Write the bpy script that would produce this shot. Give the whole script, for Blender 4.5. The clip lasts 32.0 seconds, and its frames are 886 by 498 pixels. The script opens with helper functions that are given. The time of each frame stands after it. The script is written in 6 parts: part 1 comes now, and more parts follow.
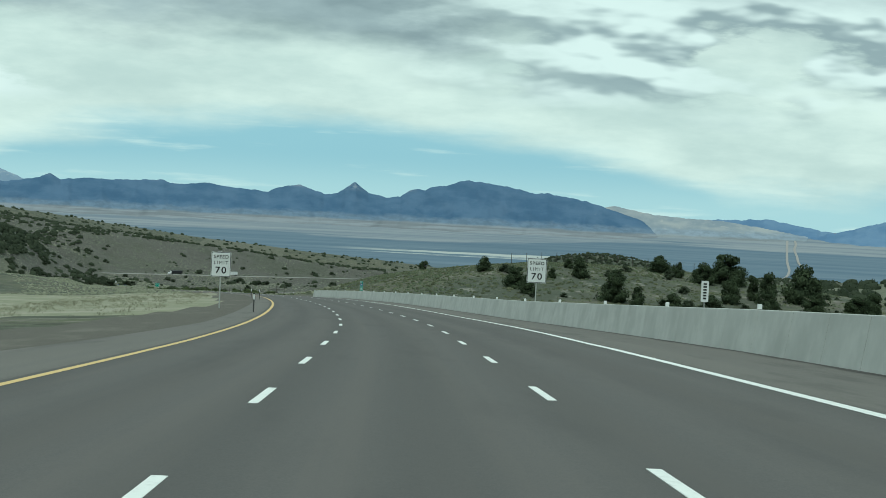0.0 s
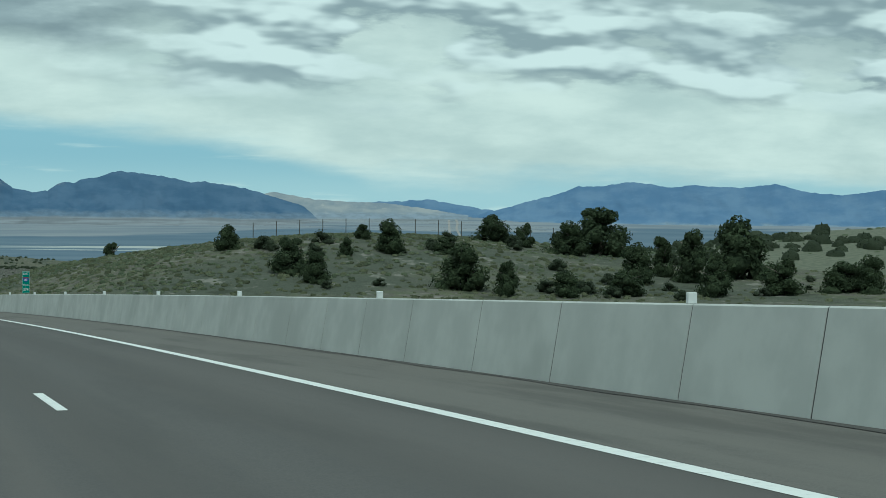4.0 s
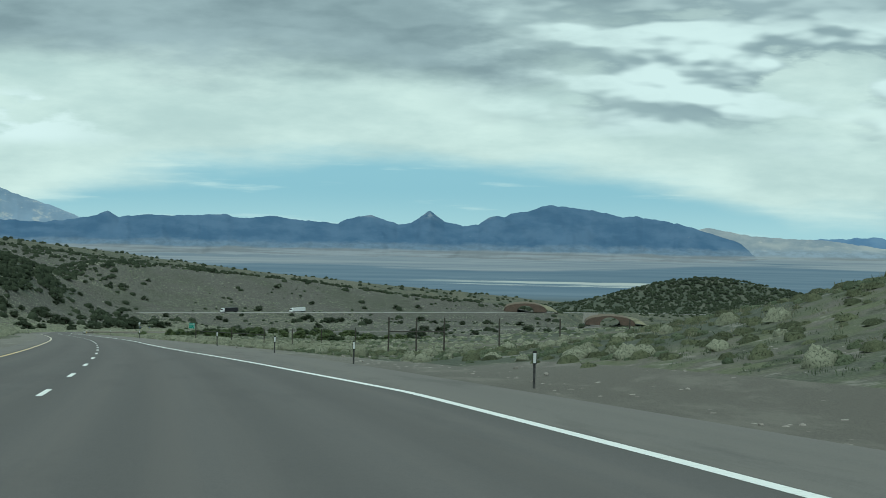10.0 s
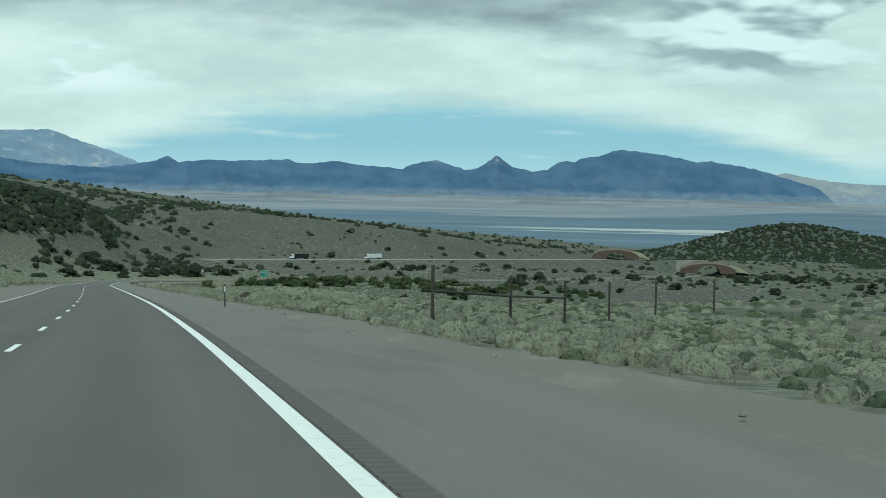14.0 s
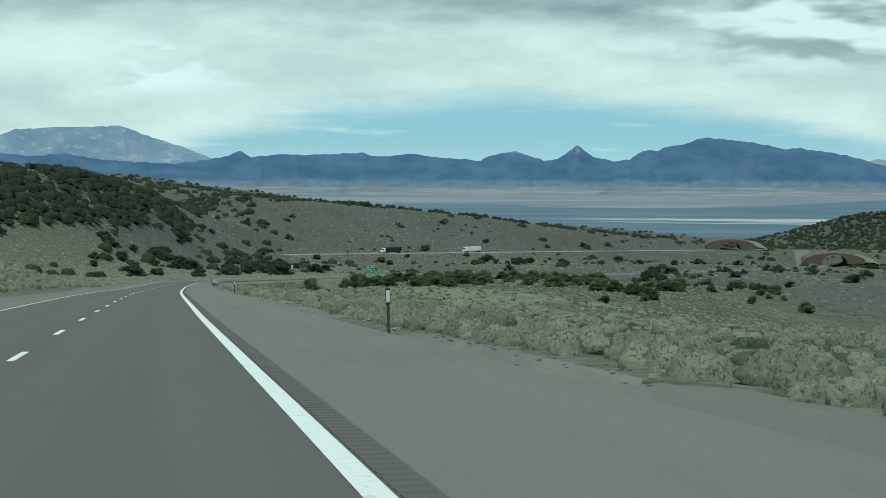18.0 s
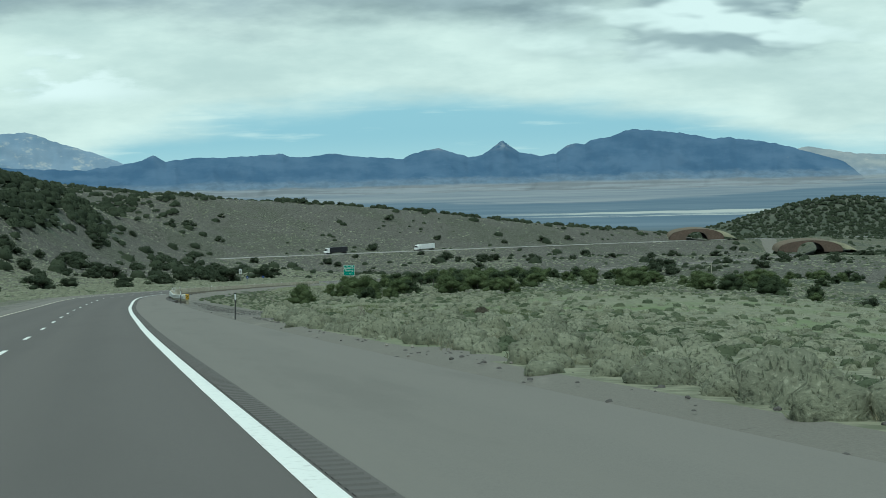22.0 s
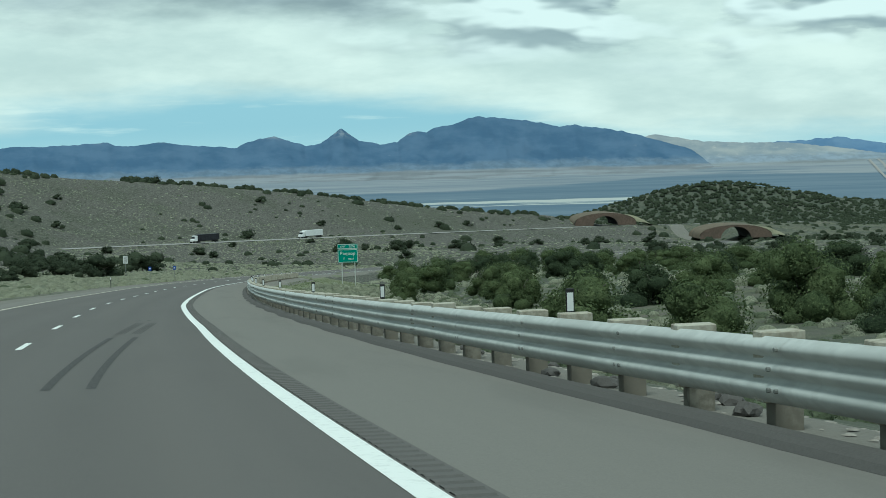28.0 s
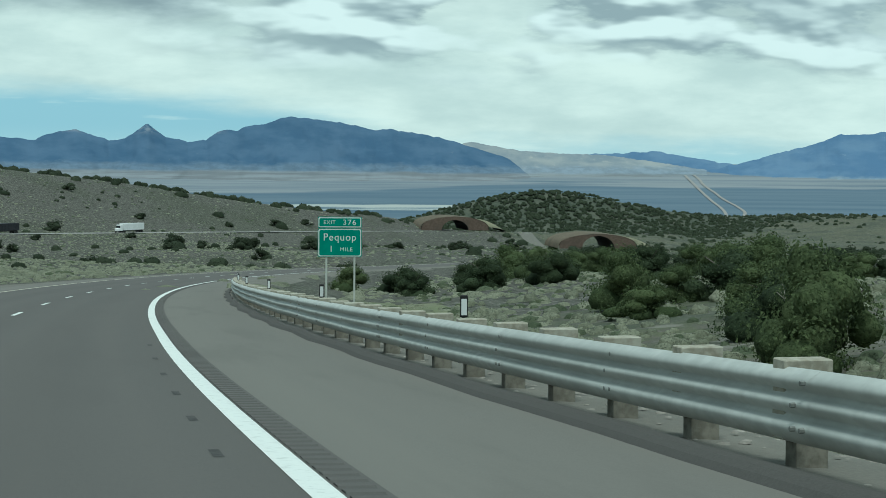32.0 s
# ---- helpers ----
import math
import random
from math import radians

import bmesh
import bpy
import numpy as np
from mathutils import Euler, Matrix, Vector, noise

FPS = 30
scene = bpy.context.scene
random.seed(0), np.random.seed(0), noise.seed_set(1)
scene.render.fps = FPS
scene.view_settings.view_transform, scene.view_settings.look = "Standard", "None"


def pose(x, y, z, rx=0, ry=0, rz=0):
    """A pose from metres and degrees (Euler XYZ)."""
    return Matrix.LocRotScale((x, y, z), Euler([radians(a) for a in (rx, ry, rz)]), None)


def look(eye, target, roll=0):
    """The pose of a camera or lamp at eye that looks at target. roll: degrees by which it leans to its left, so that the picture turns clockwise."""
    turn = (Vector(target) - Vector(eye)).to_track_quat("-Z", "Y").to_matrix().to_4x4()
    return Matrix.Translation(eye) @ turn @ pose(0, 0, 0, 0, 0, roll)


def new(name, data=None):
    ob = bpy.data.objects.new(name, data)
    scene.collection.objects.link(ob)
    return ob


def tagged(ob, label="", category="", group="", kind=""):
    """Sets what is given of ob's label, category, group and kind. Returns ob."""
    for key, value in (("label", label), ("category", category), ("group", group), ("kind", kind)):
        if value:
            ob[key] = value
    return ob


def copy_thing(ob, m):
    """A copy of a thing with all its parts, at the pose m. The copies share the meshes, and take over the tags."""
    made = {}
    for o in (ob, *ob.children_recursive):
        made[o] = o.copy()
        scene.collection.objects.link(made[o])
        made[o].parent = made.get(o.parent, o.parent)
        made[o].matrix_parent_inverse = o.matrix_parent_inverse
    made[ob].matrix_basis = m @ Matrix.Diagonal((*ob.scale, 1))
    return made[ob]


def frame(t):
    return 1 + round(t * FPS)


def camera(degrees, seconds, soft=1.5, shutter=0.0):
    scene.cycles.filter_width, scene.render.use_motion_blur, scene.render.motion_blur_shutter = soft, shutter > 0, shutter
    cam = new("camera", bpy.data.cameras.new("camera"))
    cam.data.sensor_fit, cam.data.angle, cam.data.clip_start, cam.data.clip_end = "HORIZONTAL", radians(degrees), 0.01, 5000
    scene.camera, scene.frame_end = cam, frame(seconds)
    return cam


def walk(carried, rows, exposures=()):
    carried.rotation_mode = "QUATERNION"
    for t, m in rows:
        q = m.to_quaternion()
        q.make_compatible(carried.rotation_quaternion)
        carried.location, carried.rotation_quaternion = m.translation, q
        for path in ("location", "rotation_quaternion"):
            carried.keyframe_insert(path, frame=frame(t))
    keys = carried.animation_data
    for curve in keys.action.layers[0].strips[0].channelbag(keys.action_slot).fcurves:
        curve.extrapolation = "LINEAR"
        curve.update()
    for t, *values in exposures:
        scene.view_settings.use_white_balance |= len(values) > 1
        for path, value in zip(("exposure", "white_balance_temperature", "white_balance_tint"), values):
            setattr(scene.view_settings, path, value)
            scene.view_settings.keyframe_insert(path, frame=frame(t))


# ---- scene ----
cam = camera(30.285, 32.0, soft=0.75)
PATH = [  # seconds, place, yaw to the left, pitch, roll in degrees
    (0.0, 0.00, 0.00, 0.00, -2.418, -1.684, 2.758),
    (0.5, 0.46, 15.53, -0.89, -2.903, -1.110, 2.030),
    (1.0, 0.73, 31.06, -1.78, -3.554, -0.305, 1.848),
    (1.5, 0.81, 46.59, -2.67, -4.431, 0.276, 1.036),
    (2.0, 0.66, 62.12, -3.56, -8.193, 0.058, -0.153),
    (2.5, 0.31, 77.65, -4.43, -15.114, -1.088, -0.322),
    (3.0, -0.23, 93.17, -5.30, -18.612, -1.783, -0.337),
    (3.5, -0.94, 108.69, -6.16, -17.469, -2.044, -0.321),
    (4.0, -1.81, 124.21, -7.02, -14.469, -1.754, 0.516),
    (4.5, -2.83, 139.72, -7.89, -12.320, -1.229, 1.257),
    (5.0, -3.98, 155.22, -8.76, -11.008, -1.026, 1.355),
    (5.5, -5.26, 170.72, -9.63, -10.899, -1.268, 0.632),
    (6.0, -6.66, 186.21, -10.52, -11.281, -1.659, -0.210),
    (6.5, -8.19, 201.69, -11.41, -11.442, -1.904, -0.469),
    (7.0, -9.84, 217.16, -12.32, -11.255, -1.976, -0.204),
    (7.5, -11.61, 232.62, -13.24, -9.261, -1.381, 0.775),
    (8.0, -13.51, 248.07, -14.17, -4.305, -0.300, 2.454),
    (8.5, -15.53, 263.51, -15.12, -0.236, 0.411, 3.814),
    (9.0, -17.68, 278.93, -16.10, 1.088, -0.090, 2.568),
    (9.5, -19.96, 294.34, -17.08, 0.831, -0.853, 1.475),
    (10.0, -22.39, 309.73, -18.04, 0.051, -0.570, 1.063),
    (10.5, -24.95, 325.11, -18.98, -0.996, 0.021, 0.245),
    (11.0, -27.62, 340.49, -19.90, -1.731, 0.046, 0.054),
    (11.5, -30.39, 355.85, -20.81, -2.454, -0.890, -0.019),
    (12.0, -33.30, 371.21, -21.71, -2.423, -2.098, 0.429),
    (12.5, -36.36, 386.54, -22.63, -1.469, -2.723, 1.375),
    (13.0, -39.55, 401.85, -23.56, -0.047, -2.707, 2.134),
    (13.5, -42.85, 417.14, -24.51, 1.201, -2.580, 2.099),
    (14.0, -46.24, 432.42, -25.48, 2.076, -2.419, 1.041),
    (14.5, -49.68, 447.69, -26.45, 3.207, -2.407, 0.754),
    (15.0, -53.19, 462.94, -27.41, 3.878, -2.382, 0.043),
    (15.5, -56.76, 478.18, -28.37, 3.883, -2.323, -1.075),
    (16.0, -60.37, 493.40, -29.33, 3.597, -2.223, -1.933),
    (16.5, -64.04, 508.61, -30.28, 3.397, -2.073, -1.865),
    (17.0, -67.75, 523.81, -31.24, 3.367, -1.896, -1.112),
    (17.5, -71.51, 538.97, -32.21, 3.708, -2.257, -0.220),
    (18.0, -75.33, 554.11, -33.18, 4.547, -2.623, 0.185),
    (18.5, -79.19, 569.22, -34.16, 5.600, -2.510, 0.866),
    (19.0, -83.07, 584.29, -35.12, 6.390, -2.885, 0.743),
    (19.5, -86.94, 599.35, -36.06, 6.954, -2.899, 0.557),
    (20.0, -90.80, 614.38, -36.99, 6.100, -2.529, -0.572),
    (20.5, -94.64, 629.37, -37.93, 3.975, -2.186, -1.449),
    (21.0, -98.45, 644.35, -38.90, 2.312, -1.839, -1.316),
    (21.5, -102.21, 659.32, -39.88, 1.658, -2.147, -1.460),
    (22.0, -105.93, 674.30, -40.88, 1.610, -2.597, -1.399),
    (22.5, -109.60, 689.29, -41.87, 1.099, -3.361, -1.397),
    (23.0, -113.23, 704.31, -42.87, -0.995, -4.786, -1.630),
    (23.5, -116.78, 719.35, -43.88, -3.208, -5.885, -1.727),
    (24.0, -120.26, 734.40, -44.88, -4.137, -5.699, -1.368),
    (24.5, -123.71, 749.47, -45.87, -4.341, -4.500, -0.992),
    (25.0, -127.16, 764.53, -46.83, -4.196, -3.224, -1.704),
    (25.5, -130.63, 779.59, -47.76, -3.761, -2.721, -2.038),
    (26.0, -134.10, 794.65, -48.67, -3.529, -2.477, -2.300),
    (26.5, -137.46, 809.72, -49.57, -3.618, -2.593, -2.399),
    (27.0, -140.61, 824.82, -50.46, -3.898, -2.833, -2.308),
    (27.5, -143.45, 839.98, -51.36, -4.242, -2.959, -1.998),
    (28.0, -145.89, 855.18, -52.27, -4.573, -2.950, -1.569),
    (28.5, -147.95, 870.44, -53.20, -5.491, -2.627, -1.505),
    (29.0, -149.65, 885.74, -54.14, -6.482, -2.108, -1.604),
    (29.5, -151.06, 901.07, -55.10, -7.686, -1.713, -1.499),
    (30.0, -152.25, 916.43, -56.06, -8.868, -1.176, -1.432),
    (30.5, -153.27, 931.80, -57.02, -9.412, -1.018, -0.725),
    (31.0, -154.15, 947.18, -57.97, -10.296, -1.631, -0.364),
    (31.5, -154.92, 962.57, -58.91, -11.001, -2.361, -0.137),
    (32.0, -155.56, 977.98, -59.82, -11.567, -2.769, 0.461),
]


def aim(x, y, z, yaw, pitch, roll):
    a, p = radians(yaw), radians(pitch)
    return look((x, y, z), (x - 100 * math.sin(a) * math.cos(p), y + 100 * math.cos(a) * math.cos(p), z + 100 * math.sin(p)), roll)


walk(cam, [(t, aim(*row)) for t, *row in PATH], [(0.0, 0.03, 5750, -6.0), (1.2, -0.16, 5550, -6.5), (5.0, -0.18, 5550, -6.5), (9.0, -0.10, 5600, -6.5), (13.0, 0.0, 5600, -6.5), (20.5, 0.0, 5600, -6.5), (23.2, 0.12, 5600, -6.5), (24.2, 0.24, 5600, -6.5), (25.6, 0.0, 5600, -6.5), (27.8, 0.06, 5600, -6.5), (29.0, 0.08, 5600, -6.5), (30.0, -0.08, 5600, -6.5), (32.0, 0.0, 5550, -6.5)])

# ---- node helpers ----


def mat(name, rough=0.9, metal=0.0, spec=0.3):
    m = bpy.data.materials.new(name)
    m.use_nodes = True
    nt = m.node_tree
    b = nt.nodes["Principled BSDF"]
    b.inputs["Roughness"].default_value = rough
    b.inputs["Metallic"].default_value = metal
    b.inputs["Specular IOR Level"].default_value = spec
    return m, nt, b


def node(nt, kind, **inputs):
    n = nt.nodes.new(kind)
    for key, value in inputs.items():
        sock = n.inputs[int(key[1:])] if key[0] == "i" and key[1:].isdigit() else n.inputs[key]
        if isinstance(value, bpy.types.NodeSocket):
            nt.links.new(value, sock)
        else:
            sock.default_value = value
    return n


def maths(nt, op, a, b=0.0, c=0.0, clamp=False):
    n = node(nt, "ShaderNodeMath", i0=a, i1=b, i2=c)
    n.operation, n.use_clamp = op, clamp
    return n.outputs[0]


def step(nt, lo, hi, v):
    n = node(nt, "ShaderNodeMapRange", i0=v, i1=lo, i2=hi)
    n.interpolation_type = "SMOOTHSTEP"
    return n.outputs[0]


def mix(nt, f, a, b):
    n = nt.nodes.new("ShaderNodeMix")
    n.data_type = "RGBA"
    for sock, value in ((n.inputs[0], f), (n.inputs[6], a), (n.inputs[7], b)):
        if isinstance(value, bpy.types.NodeSocket):
            nt.links.new(value, sock)
        else:
            sock.default_value = (*value, 1) if isinstance(value, tuple) else value
    return n.outputs[2]


def noise_tex(nt, vec, scale, detail=4.0, rough=0.55):
    n = nt.nodes.new("ShaderNodeTexNoise")
    if vec is not None:
        nt.links.new(vec, n.inputs["Vector"])
    n.inputs["Scale"].default_value, n.inputs["Detail"].default_value, n.inputs["Roughness"].default_value = scale, detail, rough
    return n.outputs[0]


def place(nt):
    return nt.nodes.new("ShaderNodeNewGeometry").outputs["Position"]


def stretched(nt, vec, s):
    n = nt.nodes.new("ShaderNodeVectorMath")
    n.operation = "MULTIPLY"
    nt.links.new(vec, n.inputs[0])
    n.inputs[1].default_value = s
    return n.outputs[0]


def bump(nt, b, height, strength=0.3, dist=0.02):
    n = node(nt, "ShaderNodeBump", Strength=strength, Distance=dist, Height=height)
    nt.links.new(n.outputs[0], b.inputs["Normal"])


def grained(name, c1, c2, scale=8.0, rough=0.9, metal=0.0, c3=None, big=0.3, bumpy=0.3, spec=0.3):
    """Two colours mixed by fine noise, and a third by large stains."""
    m, nt, b = mat(name, rough, metal, spec)
    p = place(nt)
    f = noise_tex(nt, p, scale, 6)
    col = mix(nt, step(nt, 0.35, 0.65, f), c1, c2)
    if c3:
        col = mix(nt, step(nt, 0.45, 0.7, noise_tex(nt, p, big, 4)), col, c3)
    nt.links.new(col, b.inputs["Base Color"])
    bump(nt, b, f, bumpy)
    return m


# ---- world and sun ----
world = bpy.data.worlds.new("sky")
scene.world = world
world.use_nodes = True
wn = world.node_tree
bg = wn.nodes["Background"]
xyz = node(wn, "ShaderNodeSeparateXYZ", i0=wn.nodes.new("ShaderNodeTexCoord").outputs["Generated"]).outputs
ahead = maths(wn, "MAXIMUM", maths(wn, "ABSOLUTE", xyz[1]), 0.08)
A = maths(wn, "DIVIDE", xyz[0], ahead)
EL = maths(wn, "DIVIDE", xyz[2], ahead)
flat = node(wn, "ShaderNodeCombineXYZ", i0=A, i1=EL).outputs[0]
over = maths(wn, "ADD", maths(wn, "MAXIMUM", EL, 0.0), 0.05)
dome = node(wn, "ShaderNodeCombineXYZ", i0=maths(wn, "DIVIDE", A, over), i1=maths(wn, "DIVIDE", 1.0, over)).outputs[0]
sky = wn.nodes.new("ShaderNodeTexSky")
sky.sky_type, sky.sun_disc, sky.sun_elevation, sky.sun_rotation = "NISHITA", False, radians(64), radians(197)
nishita = node(wn, "ShaderNodeVectorMath", i0=sky.outputs[0], i1=(0.06, 0.06, 0.06))
nishita.operation = "MULTIPLY"
blue = mix(wn, 0.88, nishita.outputs[0], (0.36, 0.59, 0.66))
blue = mix(wn, step(wn, 0.0, 0.028, EL), (0.47, 0.65, 0.66), blue)
streaks = step(wn, 0.55, 0.70, noise_tex(wn, stretched(wn, flat, (9, 95, 1)), 1.0, 5))
blue = mix(wn, maths(wn, "MULTIPLY", streaks, 0.7), blue, (0.68, 0.79, 0.74))
raised = node(wn, "ShaderNodeVectorMath", i0=flat, i1=(0.003, 0.0085, 0.0)).outputs[0]
big_n = noise_tex(wn, stretched(wn, flat, (4.5, 15, 1)), 1.0, 6, 0.55)
soft_n = noise_tex(wn, stretched(wn, flat, (7, 22, 1)), 1.0, 6, 0.58)

puff_n = noise_tex(wn, stretched(wn, flat, (10.5, 36, 1)), 1.0, 8, 0.52)
# tops of the puffs catch the light, their undersides are grey: the fall of the broad form towards the zenith
broad_n = noise_tex(wn, stretched(wn, flat, (10.5, 36, 1)), 1.0, 3, 0.5)
broad_up = noise_tex(wn, stretched(wn, raised, (10.5, 36, 1)), 1.0, 3, 0.5)
lit = step(wn, -0.09, 0.08, maths(wn, "SUBTRACT", maths(wn, "ADD", broad_n, maths(wn, "MULTIPLY", maths(wn, "SUBTRACT", puff_n, 0.5), 0.30)), broad_up))
veil = mix(wn, step(wn, 0.32, 0.68, soft_n), (0.58, 0.665, 0.61), (0.80, 0.865, 0.77))
puff = mix(wn, lit, (0.34, 0.405, 0.41), (0.80, 0.87, 0.81))
puff = mix(wn, maths(wn, "MULTIPLY", step(wn, 0.50, 0.66, big_n), 0.55), puff, (0.36, 0.43, 0.435))
plain = mix(wn, step(wn, 0.34, 0.68, soft_n), (0.25, 0.305, 0.315), (0.40, 0.465, 0.465))
plain = mix(wn, maths(wn, "MULTIPLY", lit, 0.16), plain, (0.62, 0.70, 0.68))
broken = step(wn, -0.01, 0.13, maths(wn, "ADD", A, maths(wn, "MULTIPLY", maths(wn, "SUBTRACT", soft_n, 0.5), 0.3)))
wob = maths(wn, "MULTIPLY", maths(wn, "SUBTRACT", big_n, 0.5), 0.10)
wob = maths(wn, "ADD", wob, maths(wn, "MULTIPLY", maths(wn, "SUBTRACT", puff_n, 0.5), 0.035))
lift = maths(wn, "ADD", EL, wob)
cover = step(wn, 0.080, 0.112, lift)
puffy = maths(wn, "MULTIPLY", broken, step(wn, 0.058, 0.082, lift))
puffy = maths(wn, "MULTIPLY", puffy, maths(wn, "ADD", 0.12, maths(wn, "MULTIPLY", 0.88, step(wn, 0.39, 0.48, puff_n))))
cloud = mix(wn, maths(wn, "MULTIPLY", cover, maths(wn, "SUBTRACT", 1.0, maths(wn, "MULTIPLY", broken, 0.6))), veil, plain)
cloud = mix(wn, puffy, cloud, puff)
cloud = mix(wn, maths(wn, "MULTIPLY", step(wn, 0.118, 0.150, lift), 0.7), cloud, plain)
low_a = maths(wn, "MULTIPLY", maths(wn, "ADD", A, 0.03), maths(wn, "ADD", A, 0.03))
base = maths(wn, "SUBTRACT", 0.044, maths(wn, "MULTIPLY", low_a, 0.55))
base = maths(wn, "MAXIMUM", base, 0.012)
edge = maths(wn, "ADD", maths(wn, "SUBTRACT", EL, base), maths(wn, "MULTIPLY", maths(wn, "SUBTRACT", noise_tex(wn, stretched(wn, flat, (6, 30, 1)), 1.0, 7), 0.5), 0.045))
total = mix(wn, step(wn, -0.008, 0.012, edge), blue, cloud)
# small white heaps in the clear part to the west
heap = maths(wn, "MULTIPLY", step(wn, -0.17, -0.26, A), maths(wn, "MULTIPLY", step(wn, 0.046, 0.056, EL), step(wn, 0.088, 0.074, EL)))
heap = maths(wn, "MULTIPLY", heap, step(wn, 0.50, 0.56, puff_n))
total = mix(wn, heap, total, mix(wn, lit, (0.60, 0.69, 0.67), (0.84, 0.90, 0.84)))
wn.links.new(total, bg.inputs["Color"])
bg.inputs["Strength"].default_value = 1.0

sun = new("sun", bpy.data.lights.new("sun", "SUN"))
sun.data.energy, sun.data.angle, sun.data.color = 2.6, radians(16), (1.0, 0.96, 0.88)
sun.matrix_world = look((0, 0, 0), (0.12, 0.41, -0.90))

# ---- the road's line: first lane line of the carriageway, and what lies beside it ----
ROAD = [(-1.39, 1.6, -1.4), (-1.04, 62.1, -4.87), (-3.77, 124.09, -8.34), (-8.77, 186.01, -11.83), (-15.72, 247.79, -15.48), (-24.46, 307.82, -19.26), (-35.23, 369.24, -22.94), (-48.02, 430.42, -26.69), (-61.75, 489.86, -30.45), (-76.83, 550.51, -34.3), (-92.26, 610.8, -38.12), (-107.38, 670.76, -41.99), (-121.72, 730.9, -46), (-135.48, 791.16, -49.81), (-147.29, 851.85, -53.4), (-154.23, 914.74, -57.28), (-157.54, 976.36, -61.04)]
# bend to the right and a straight run to the overcrossing
turn, radius, grade = radians(-2.6) - 20.0 / 710, 710.0, -0.061
p = ROAD[-1]
for k in range(1, 60):
    length = 40.0
    turn = min(turn + length / radius, radians(20.8)) if p[1] < 1800 else max(turn - length / 620, radians(4))
    grade = min(grade + 0.0013, -0.042) if p[1] < 1990 else -0.05
    p = (p[0] + length * math.sin(turn), p[1] + length * math.cos(turn), p[2] + grade * length)
    ROAD.append(p)
    if p[1] > 2500:
        break
p0, p1 = Vector(ROAD[0]), Vector(ROAD[1])
ROAD = [tuple(p0 - (p1 - p0) * k) for k in (5, 4, 3, 2, 1)] + ROAD
ROAD = np.array([tuple(p) for p in ROAD])


def smooth_line(pts, step_m=2.0):
    """Catmull-Rom through the points, resampled at even steps: places and running lengths."""
    pts = np.vstack([2 * pts[0] - pts[1], pts, 2 * pts[-1] - pts[-2]])
    out = []
    for a, b, c, d in zip(pts[:-3], pts[1:-2], pts[2:-1], pts[3:]):
        u = np.linspace(0, 1, 40, endpoint=False)[:, None]
        out.append(0.5 * (2 * b + (c - a) * u + (2 * a - 5 * b + 4 * c - d) * u**2 + (3 * b - a - 3 * c + d) * u**3))
    out = np.vstack([*out, pts[-2:-1]])
    run = np.r_[0, np.cumsum(np.linalg.norm(np.diff(out[:, :2], axis=0), axis=1))]
    even = np.arange(0, run[-1], step_m)
    return np.stack([np.interp(even, run, out[:, c]) for c in range(3)], 1), even


LINE, RUN = smooth_line(ROAD)
RUN = RUN - RUN[np.argmin(abs(LINE[:, 1] - 1.6))]
TAN = np.gradient(LINE, axis=0)
TAN /= np.linalg.norm(TAN[:, :2], axis=1)[:, None]


def on_road(s, u, z=0.0):
    """A place at s metres along the road, u metres right of the first lane line, z above the pavement."""
    q = np.array([np.interp(s, RUN, LINE[:, c]) for c in range(3)])
    t = np.array([np.interp(s, RUN, TAN[:, c]) for c in range(3)])
    return Vector((q[0] + t[1] * u, q[1] - t[0] * u, q[2] + z + banking(s) * (u - 1.8)))


def banking(s):
    """Cross fall: the road leans into both bends."""
    return np.interp(s, [40, 95, 800, 920], [0.026, 0.0, 0.0, -0.02])


def heading(s):
    """The road's turn about z, in degrees: 0 runs along +y."""
    return math.degrees(math.atan2(-np.interp(s, RUN, TAN[:, 0]), np.interp(s, RUN, TAN[:, 1])))


def line_drift(s):
    """How far the painted lines wander sideways from the even lane."""
    return float(np.interp(s, [0, 20, 45, 65, 105, 620, 640, 665, 700, 850, 880, 910, 940, 1000, 1026, 1060], [-0.12, -0.12, -0.22, -0.05, 0.0, 0.05, 0.06, 0.06, 0, 0, 0.17, 0.24, -0.03, 0.0, 0.12, 0.06]))


def edge_u(s):
    """The right edge line: the third lane ends in a taper."""
    return float(np.interp(s, [0, 105, 130, 180, 225, 295, 325, 342, 357, 382, 392, 408, 425, 440, 468, 540, 580, 606, 645, 700, 740, 785, 860], [7.32, 7.2, 7.27, 7.32, 7.40, 7.45, 7.38, 7.2, 6.3, 5.0, 4.48, 3.92, 3.62, 3.54, 3.57, 3.55, 3.53, 3.54, 3.58, 3.62, 3.55, 3.60, 3.62])) + line_drift(s)


# the other carriageway, across the gully
OTHER, RUN2 = smooth_line(np.array([(-520, 1350, -78), (-400, 1440, -80.5), (-232, 1600, -85), (-100, 1758, -90), (0, 1912, -95.5), (66, 2020, -99.5), (180, 2220, -108), (380, 2480, -120)], float), 6.0)


def zbase(x, y):
    """The long fall of the land, and the basin floor that rises again to the far ranges."""
    fall = np.interp(y, [-600, 0, 978, 1300, 1970, 2600, 3300], [32, -2.5, -62, -79, -112, -140, -168])
    r = np.hypot(x + 75, y - 490)
    bowl = -167 + 0.098 * np.clip(r - 3400, -200, 1300)
    w = np.clip((r - 3050) / 400, 0, 1)
    return fall * (1 - w) + bowl * w


